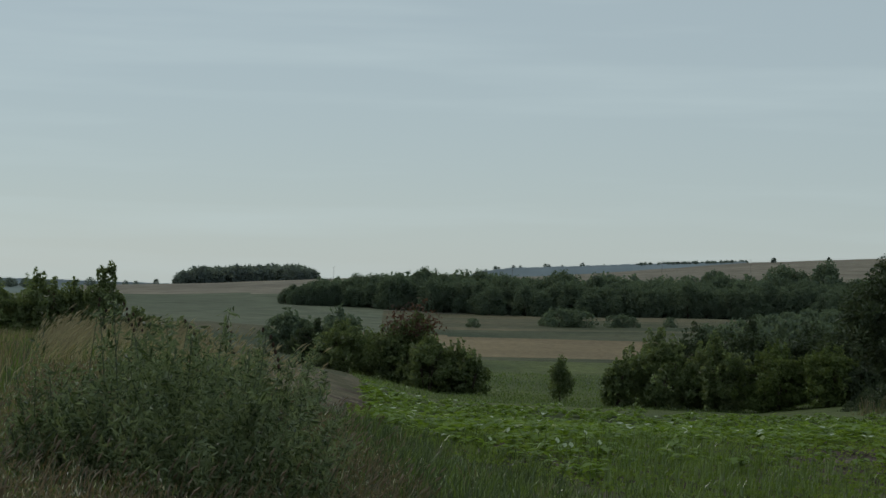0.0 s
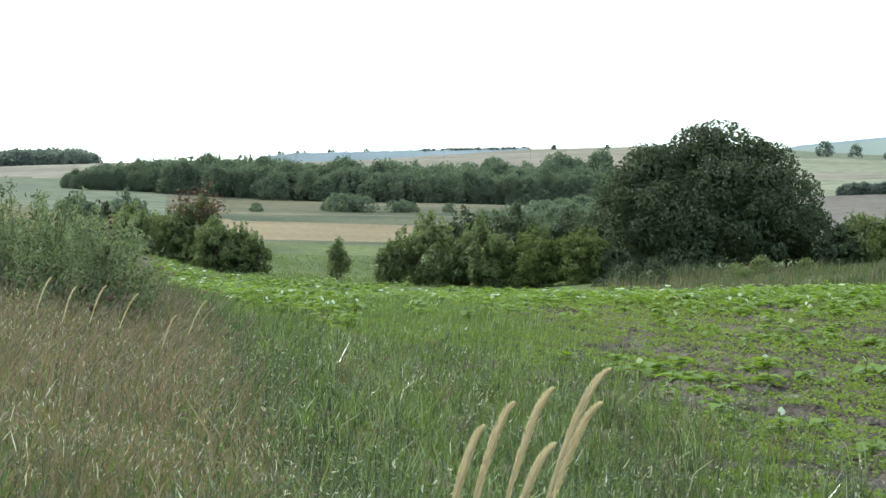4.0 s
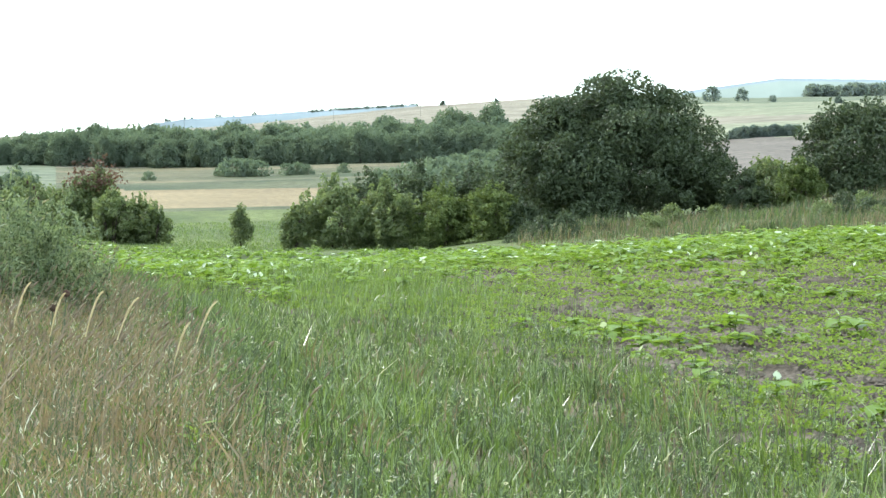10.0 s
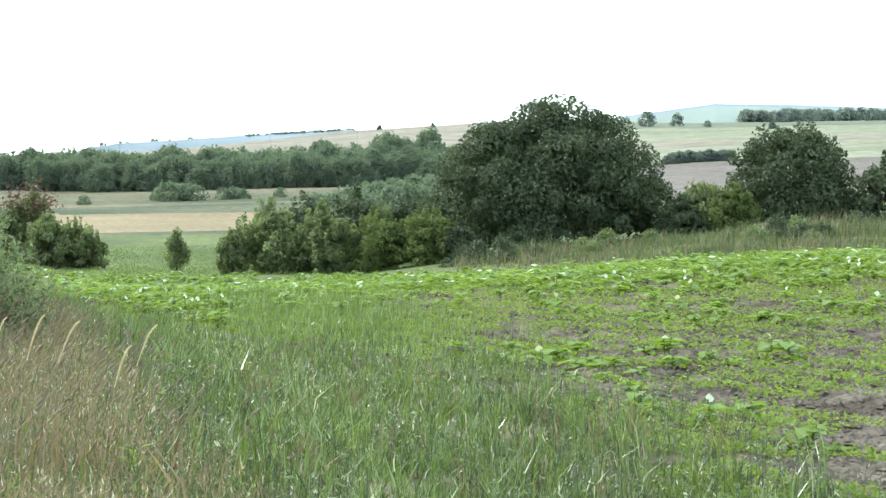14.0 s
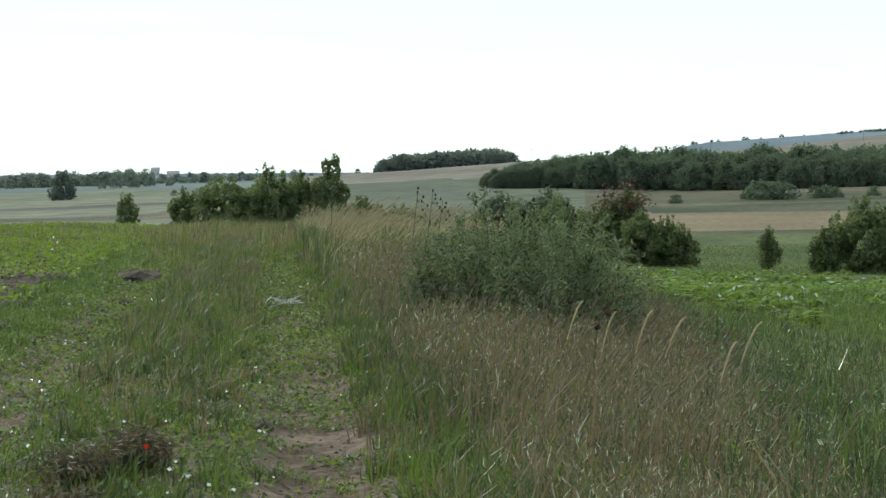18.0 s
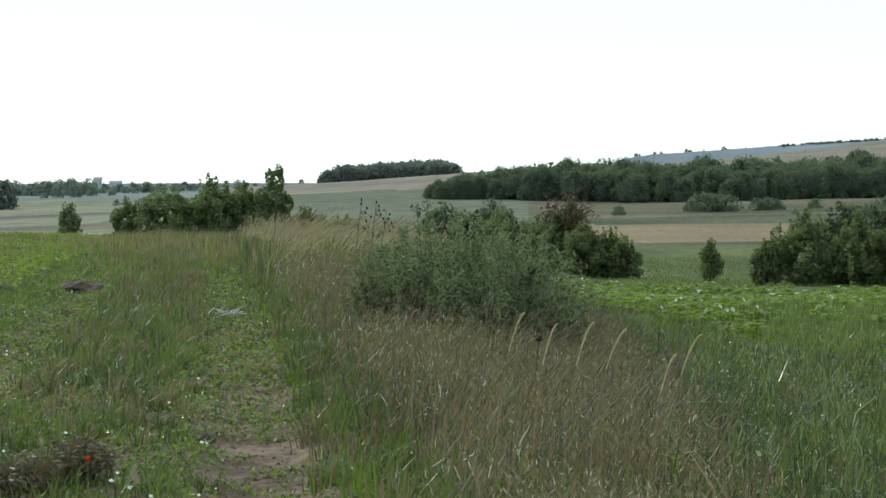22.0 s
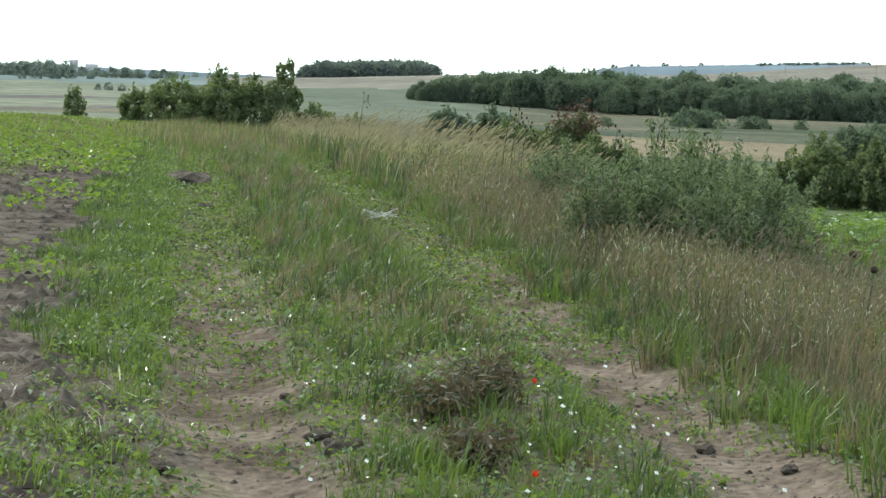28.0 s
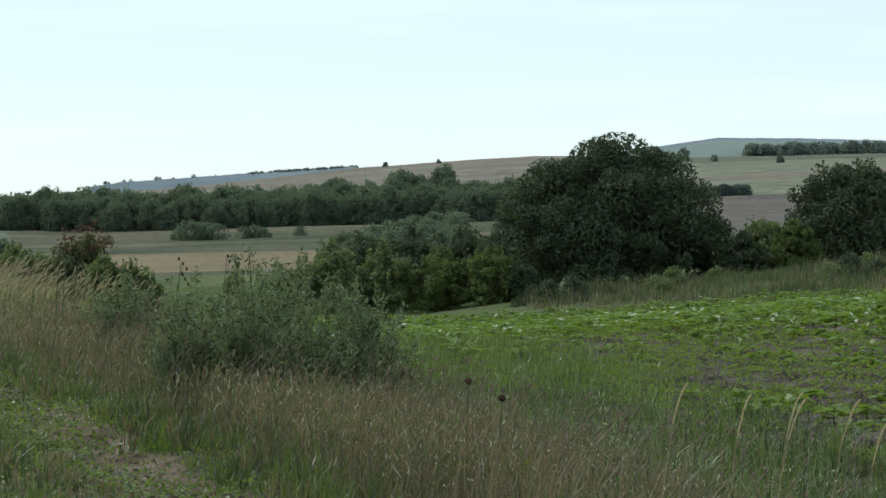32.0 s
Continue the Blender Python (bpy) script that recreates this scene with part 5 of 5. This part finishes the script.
def clod_mesh(seed, flat=0.6):
    bm = bmesh.new()
    bmesh.ops.create_icosphere(bm, subdivisions=2, radius=1.0)
    for q in bm.verts:
        q.co *= 1 + 0.5 * noise.noise(q.co * 1.3 + Vector((seed * 7.1, 0, 0))) + 0.34 * noise.noise(q.co * 3.1 + Vector((0, seed * 3.3, 0)))
        q.co.z *= flat
    me = bpy.data.meshes.new("clod")
    bm.to_mesh(me)
    bm.free()
    return me


# crumbs of soil in bare places
def crumbs(name, x, y, size, mats, label, r):
    small = np.array([[0, 0, 0.6], [0.9, 0.1, 0], [0.2, 0.8, 0.05], [-0.8, 0.3, 0], [-0.4, -0.8, 0.05], [0.6, -0.7, 0]])
    ft = np.array([[0, 1, 2], [0, 2, 3], [0, 3, 4], [0, 4, 5], [0, 5, 1]])
    n = len(x)
    a = r.uniform(0, 6.28, n)
    pts = small[None] * size[:, None, None] * (1 + 0.35 * r.normal(size=(n, 6, 3)))
    px = pts[:, :, 0] * np.cos(a)[:, None] - pts[:, :, 1] * np.sin(a)[:, None]
    py = pts[:, :, 0] * np.sin(a)[:, None] + pts[:, :, 1] * np.cos(a)[:, None]
    g = on_ground(x, y, 0)
    v = np.stack([px + g[:, 0:1], py + g[:, 1:2], pts[:, :, 2] + g[:, 2:3] - size[:, None] * 0.1], -1).reshape(-1, 3)
    return stuff(name, v, (np.arange(n)[:, None, None] * 6 + ft).reshape(-1, 3), mats, label, "soil")


x, y, r = scatter(26000, 2, 30, 13, 50, 46, 1.4)
ok = (x > field_edge(y) + 0.1) & (np.degrees(np.arctan2(x, y)) < 33)
x, y = x[ok], y[ok]
crumbs("soil_clods", x, y, r.uniform(0.02, 0.1, len(x)) * (0.8 + 0.4 * wobble(x, y, 1.1)), [SOIL_FIELD], "crumbled brown soil clods between the rows", r)
x, y, r = scatter(34000, 5.5, 17, 12, 30, 146, 1.2)
ok = (x > field_edge(y) - 0.9) & (wobble(x, y, 1.3) + 0.6 * wobble(x, y, 4.1) > -0.5)
x, y = x[ok], y[ok]
crumbs("soil_clods", x, y, r.uniform(0.015, 0.055, len(x)) * (1 + 0.9 * (r.random(len(x)) < 0.12)), [SOIL_FIELD], "crumbled grey-brown soil clods at the field border", r)
x, y, r = scatter(26000, -22, -3.5, 7, 60, 47, 1.5)
ok = (x < track_x(y) - 2.1 + 0.6 * (1 - ease(8.5, 12, y))) & (x > track_x(y) - 12)
x, y = x[ok], y[ok]
crumbs("soil_clods", x, y, r.uniform(0.02, 0.13, len(x)) * (0.7 + 0.5 * wobble(x, y, 0.9)), [SOIL_DARK], "turned dark soil clods beside the track", r)
x, y, r = scatter(11000, -8, 0.5, 6, 40, 48, 1.6)
ok = np.abs(np.abs(x - track_x(y)) - 1.15) < 0.55
x, y = x[ok], y[ok]
crumbs("soil_crumbs", x, y, r.uniform(0.008, 0.03, len(x)), [SOIL_DARK], "loose crumbs of earth in the ruts", r)
x, y, r = scatter(9000, -6.5, -2.8, 7, 15, 148, 1.2)
off = x - track_x(y)
ok = (off < -1.45) & (off > -2.7) & (wobble(x, y, 1.7) + 0.6 * wobble(x, y, 4.9) + 0.3 * r.normal(size=len(x)) > 0.1 + 0.12 * (y - 9))
froth("dry_litter", x[ok], y[ok], 0.0, 0.05, (0.03, 0.12), (0.004, 0.009), 2.2, [GRASS_DRY, DOCK, PALE_BLADE], [.5, .4, .1], "grey-brown litter of dead stalks beside the rut", r)
x, y, r = scatter(9000, -5, 0.5, 6.5, 18, 149, 1.3)
ok = np.abs(np.abs(x - track_x(y)) - 1.15) < 0.5
x, y = x[ok], y[ok]
crumbs("soil_crumbs", x, y, r.uniform(0.005, 0.018, len(x)), [SOIL_TRACK], "pale grit and crumbs of earth in the ruts", r)
for n, (cx, cy, s) in enumerate(((-2.6, 8.9, 0.07), (-2.72, 9.2, 0.05), (-0.84, 9.6, 0.05), (-4.92, 25.9, 0.10), (-1.48, 12.2, 0.07), (-3.35, 8.5, 0.04), (-0.55, 9.0, 0.04), (-3.6, 12.6, 0.035), (-2.95, 10.6, 0.03), (-4.4, 20.5, 0.05))):
    ob = tagged(new("clod", clod_mesh(10 + n)), "dark lump of earth lying in the rut", "clod", "lumps of earth in the ruts")
    ob.data.materials.append(SOIL_DARK)
    ob.matrix_world = pose(cx, cy, float(ground_z(cx, cy)) + s * 0.3, 0, 0, 40 * n) @ Matrix.Diagonal((s * 1.3, s, s, 1))
mound = tagged(new("earth_mound", clod_mesh(33, 0.45)), "low mound of dark dug earth on the track", "mound")
mound.data.materials.append(SOIL_DARK)
mound.matrix_world = pose(-5.85, 31.6, float(ground_z(-5.85, 31.6)) - 0.01, 0, 0, 12) @ Matrix.Diagonal((0.5, 0.75, 0.42, 1))

# bleached litter of straw on the rut
r = np.random.default_rng(51)
litter = tagged(new("straw_litter"), "bundle of bleached straw lying in the rut", "straw")
for i in range(22):
    a = r.normal() * 0.8
    p = np.array([r.normal() * 0.11, r.normal() * 0.12, 0.04 + 0.13 * r.random()])
    q = np.array([math.cos(a), math.sin(a), r.normal() * 0.3]) * r.uniform(0.08, 0.2)
    part("stalk", mesh_from("stalk", *limb([p - q, p + [0, 0, 0.015], p + q], 0.010, 0.007, 4), [STRAWLIT]), litter)
litter.matrix_world = pose(-2.6, 24.5, float(ground_z(-2.6, 24.5)), 0, 0, 8) @ Matrix.Scale(0.75, 4)


# ---- single weeds of the verge ----
def wormwood(place, seed, height, spread, count, label, name="wormwood_clump", leaf=None):
    """A clump of many thin upright stems with fine silvery leaves."""
    rw = np.random.default_rng(seed)
    root = tagged(new(name), label, "weed")
    stems_, cents = [], []
    for i in range(56):
        a, k = rw.uniform(0, 6.28), math.sqrt(rw.random())
        b = np.array([math.cos(a) * k * spread * 0.4, math.sin(a) * k * spread * 0.4, -0.05])
        top = np.array([math.cos(a) * k * spread + 0.08 * rw.normal(), math.sin(a) * k * spread + 0.08 * rw.normal(), height * (rw.uniform(0.4, 1.0) + 0.14 * (rw.random() < 0.16)) * (1.08 - 0.4 * k)])
        m = (b + top) / 2 + [0, 0, 0.1]
        stems_.append(limb([b, m, top], 0.007, 0.003, 3))
        u = rw.random(count // 56)[:, None] ** 0.7 * 0.86 + 0.14
        cents.append((1 - u) ** 2 * b + 2 * u * (1 - u) * m + u ** 2 * top + rw.normal(size=(count // 56, 3)) * (0.055 - 0.03 * u))
    c = np.vstack(cents)
    nrm = rw.normal(size=c.shape)
    nrm /= np.linalg.norm(nrm, axis=1)[:, None]
    for s_ in stems_[::2]:
        part("stalk", mesh_from("stalk", *s_, [TWIG]), root)
    part("foliage", mesh_from("foliage", *leaves(c, nrm, rw.uniform(0.03, 0.085, len(c)), rw, 0.2, 0.28 if leaf is None else 0.33), [leaf or WORM, leaf or GRASS_DEEP], np.repeat((rw.random(len(c)) < 0.22).astype(int), 2)), root)
    x_, y_ = place
    root.matrix_world = pose(x_, y_, float(ground_z(x_, y_)))
    return root


for n, (px, py, h, w, count, label) in enumerate((
        (0.62, 17.2, 1.48, 0.66, 9000, "bushy silvery wormwood clump among dry grass"), (0.1, 17.7, 1.6, 0.46, 6500, "tall feathery wormwood clump among dry grass"),
        (1.12, 17.9, 1.2, 0.45, 5500, "low silvery wormwood clump beside the field"), (0.35, 18.6, 1.62, 0.42, 6000, "tall feathery wormwood clump among dry grass"),
        (-0.45, 18.3, 1.25, 0.32, 4000, "small feathery wormwood clump among dry grass"), (0.95, 21.5, 1.6, 0.6, 7500, "wormwood clump further along the verge"),
        (0.3, 22.6, 1.25, 0.45, 5000, "wormwood clump further along the verge"), (-0.3, 24.0, 1.2, 0.5, 5500, "wormwood clump further along the verge"))):
    wormwood((px, py), 61 + n, h, w, count, label)


def seed_stalk(place, height, lean, heads, label, name="seed_stalk"):
    root = tagged(new(name), label, "weed", "dark seed heads on the verge")
    top = Vector((lean[0], lean[1], height))
    part("stalk", mesh_from("stalk", *limb([(0, 0, -0.05), (lean[0] * 0.3, lean[1] * 0.3, height * 0.55), tuple(top)], 0.008, 0.004, 5), [TWIG]), root)
    for n, (dx, dz, s) in enumerate(heads):
        bm = bmesh.new()
        bmesh.ops.create_icosphere(bm, subdivisions=2, radius=s)
        for q in bm.verts:
            q.co *= 1 + 0.25 * noise.noise(q.co * 40)
            q.co.z *= 1.0 if s > 0.02 else 1.7
            q.co += top + Vector((dx, 0, dz))
        me = bpy.data.meshes.new("seed_head")
        bm.to_mesh(me)
        bm.free()
        me.materials.append(DARKHEAD)
        part("seed_head", me, root)
        if n:
            part("branch", mesh_from("branch", *limb([tuple(top * 0.88), tuple(top * 0.95 + Vector((dx * 0.6, 0, dz * 0.5))), tuple(top + Vector((dx, 0, dz)))], 0.004, 0.002, 4), [TWIG]), root)
    x_, y_ = place
    root.matrix_world = pose(x_, y_, float(ground_z(x_, y_)))
    return root


seed_stalk((0.86, 13.98), 0.38 - float(ground_z(0.86, 13.98)), (0.04, 0), [(0, 0, 0.028)], "dry stalk with a round dark seed head")
seed_stalk((0.70, 12.73), 0.40 - float(ground_z(0.7, 12.73)), (0.04, 0), [(0, 0, 0.026)], "dry stalk with a round dark seed head")
for n, (hx, d, z) in enumerate(((-2.2, 26, 1.08), (-1.75, 27, 1.02), (0.25, 23, 0.95), (-1.45, 27, 0.9), (1.2, 22, 1.0), (2.3, 21, 0.95), (-4.6, 40, 0.95))):
    px, py = polar(hx, d)
    rs = np.random.default_rng(70 + n)
    seed_stalk((px, py), z - float(ground_z(px, py)), (0.12, 0.02), [(rs.normal() * 0.03 + 0.02 * i, -0.06 * i + 0.02, 0.013) for i in range(6)], "tall dry weed stalk with small dark seed heads")


def feather_ear(place, z, lean, size, label):
    """A stem with a long pale bristly ear that bends over."""
    px, py = place
    root = tagged(new("feather_grass"), label, "grass", "pale feathery grass ears")
    g = float(ground_z(px, py))
    h = z - g
    pts = [np.array([0, 0, -0.03]), np.array([lean * 0.15, 0, h * 0.5]), np.array([lean * 0.5, 0, h * 0.82])]
    part("stem", mesh_from("stem", *limb([tuple(q) for q in pts], 0.003, 0.002, 4), [CANE]), root)
    rf = np.random.default_rng(int(px * 100) % 997)
    a, b = pts[2], np.array([lean, 0, h])
    n = 420 if size < 0.008 else 900
    u = rf.random(n)[:, None]
    c = a + (b - a) * u + np.array([0, 0, 0.12]) * h * (u - u * u)
    d = (b - a) / np.linalg.norm(b - a)
    out = rf.normal(size=(n, 3))
    out -= d * (out @ d)[:, None]
    out /= np.linalg.norm(out, axis=1)[:, None]
    fat = size * np.sin(np.clip(u * 0.9 + 0.1, 0, 1) * 3.0) + 0.002
    tip = c + out * fat + d * fat * 3
    w = np.cross(out, d) * 0.0016
    w = w * 1.6
    v = np.stack([c - w, c + w, tip], 1).reshape(-1, 3)
    part("ear", mesh_from("ear", v, np.arange(3 * n).reshape(-1, 3), [EAR]), root, "pale feathery ripe ear")
    root.matrix_world = pose(px, py, g)
    return root


for px, py, z, lean in ((0.58, 8.5, 0.86, 0.16), (0.72, 8.8, 0.80, 0.2), (0.45, 8.7, 0.84, 0.14), (0.95, 8.4, 0.72, 0.15), (1.1, 9.0, 0.75, 0.2), (0.3, 9.1, 0.86, 0.16),
                       (1.29, 1.95, 1.17, 0.24), (1.24, 1.98, 1.13, 0.19), (1.17, 1.92, 1.11, 0.17), (1.31, 2.0, 1.10, 0.22), (1.13, 1.9, 1.07, 0.15), (1.21, 1.88, 1.04, 0.2)):
    feather_ear((px, py), z, lean, 0.0048 if py > 5 else 0.0085, "pale feathery ear of ripe grass on a thin stem")

# red poppies and small white flowers by the track
for px, py in ((-1.73, 9.35), (-1.88, 7.2)):
    fl = tagged(new("poppy"), "small red poppy among track grass", "flower", "poppies by the track")
    part("stem", mesh_from("stem", *limb([(0, 0, -0.02), (0.01, 0, 0.15), (0.02, 0, 0.27)], 0.003, 0.002, 4), [STEM]), fl)
    for k in range(4):
        v, f = heart_leaf(None, 0.024, 0.026, -0.5)
        part("petal", mesh_from("petal", turned(v, pose(0.02, 0, 0.27, 0, -30, 90 * k)), f, [POPPY]), fl)
    fl.matrix_world = pose(px, py, float(ground_z(px, py)))
x, y, r = scatter(130, -5, 0.4, 6.0, 10.5, 81)
ok = np.abs(x - track_x(y)) < 0.9
x, y = x[ok], y[ok]
c = on_ground(x, y, 0)
c[:, 2] += r.uniform(0.1, 0.25, len(x))
v, t = leaves(c, np.tile([0.2, -0.6, 0.77], (len(x), 1)), r.uniform(0.012, 0.03, len(x)), r, 0.1, 0.9)
stuff("white_flowers", v, t, [PETAL], "tiny white wildflowers in the track grass", "flowers")


def leafy_weed(place, seed, height, leaf, mat, n, label):
    """A low broad-leaved weed: a rosette of leaves on short stalks round one stem."""
    rw = np.random.default_rng(seed)
    root = tagged(new("leafy_weed"), label, "weed")
    part("stem", mesh_from("stem", *limb([(0, 0, -0.03), (0.01, 0, height * 0.5), (0.0, 0.01, height)], 0.006, 0.003, 5), [STEM]), root)
    for i in range(n):
        v_, f_ = heart_leaf(None, leaf * rw.uniform(0.7, 1.2), leaf * rw.uniform(0.4, 0.6), rw.uniform(0.0, 0.6))
        part("leaf", mesh_from("leaf", turned(v_, pose(0, 0, height * (0.15 + 0.8 * i / n), 0, rw.uniform(-45, 0), i * 137.5)), f_, [mat], smooth=True), root)
    x_, y_ = place
    root.matrix_world = pose(x_, y_, float(ground_z(x_, y_)))


leafy_weed((1.36, 10.4), 91, 0.34, 0.15, WEED, 14, "yellow-green leafy weed among dry grass")
leafy_weed((1.55, 10.9), 92, 0.26, 0.12, WEED, 12, "yellow-green leafy weed among dry grass")
leafy_weed((1.85, 20.6), 93, 0.3, 0.16, WEED, 12, "bright green leafy weed at the field border")
leafy_weed((2.4, 21.2), 94, 0.28, 0.16, WEED, 12, "bright green leafy weed at the field border")
for n, (px, py, h, w) in enumerate(((-1.9, 10.1, 0.3, 0.2), (-2.12, 9.7, 0.25, 0.17), (-2.0, 8.7, 0.2, 0.15))):
    wormwood((px, py), 95 + n, h, w, 450, "low bushy reddish-brown dock on the crown of the track", "dock_plant", DOCK)

weedlets = [far_tree(600 + i, LEAF_OAK if i else LEAF_BUSH, 0.8, 1.3, 800, 0.16, "weed_clump", "leafy dark-green weed clump in rank grass", "weed") for i in range(3)]
r = np.random.default_rng(77)
grove(weedlets, [(*polar(16.6 + 13 * r.random(), r.uniform(84, 101)), r.uniform(0.5, 0.95), r.uniform(0.8, 1.2)) for i in range(20)], "weed clumps below the trees")
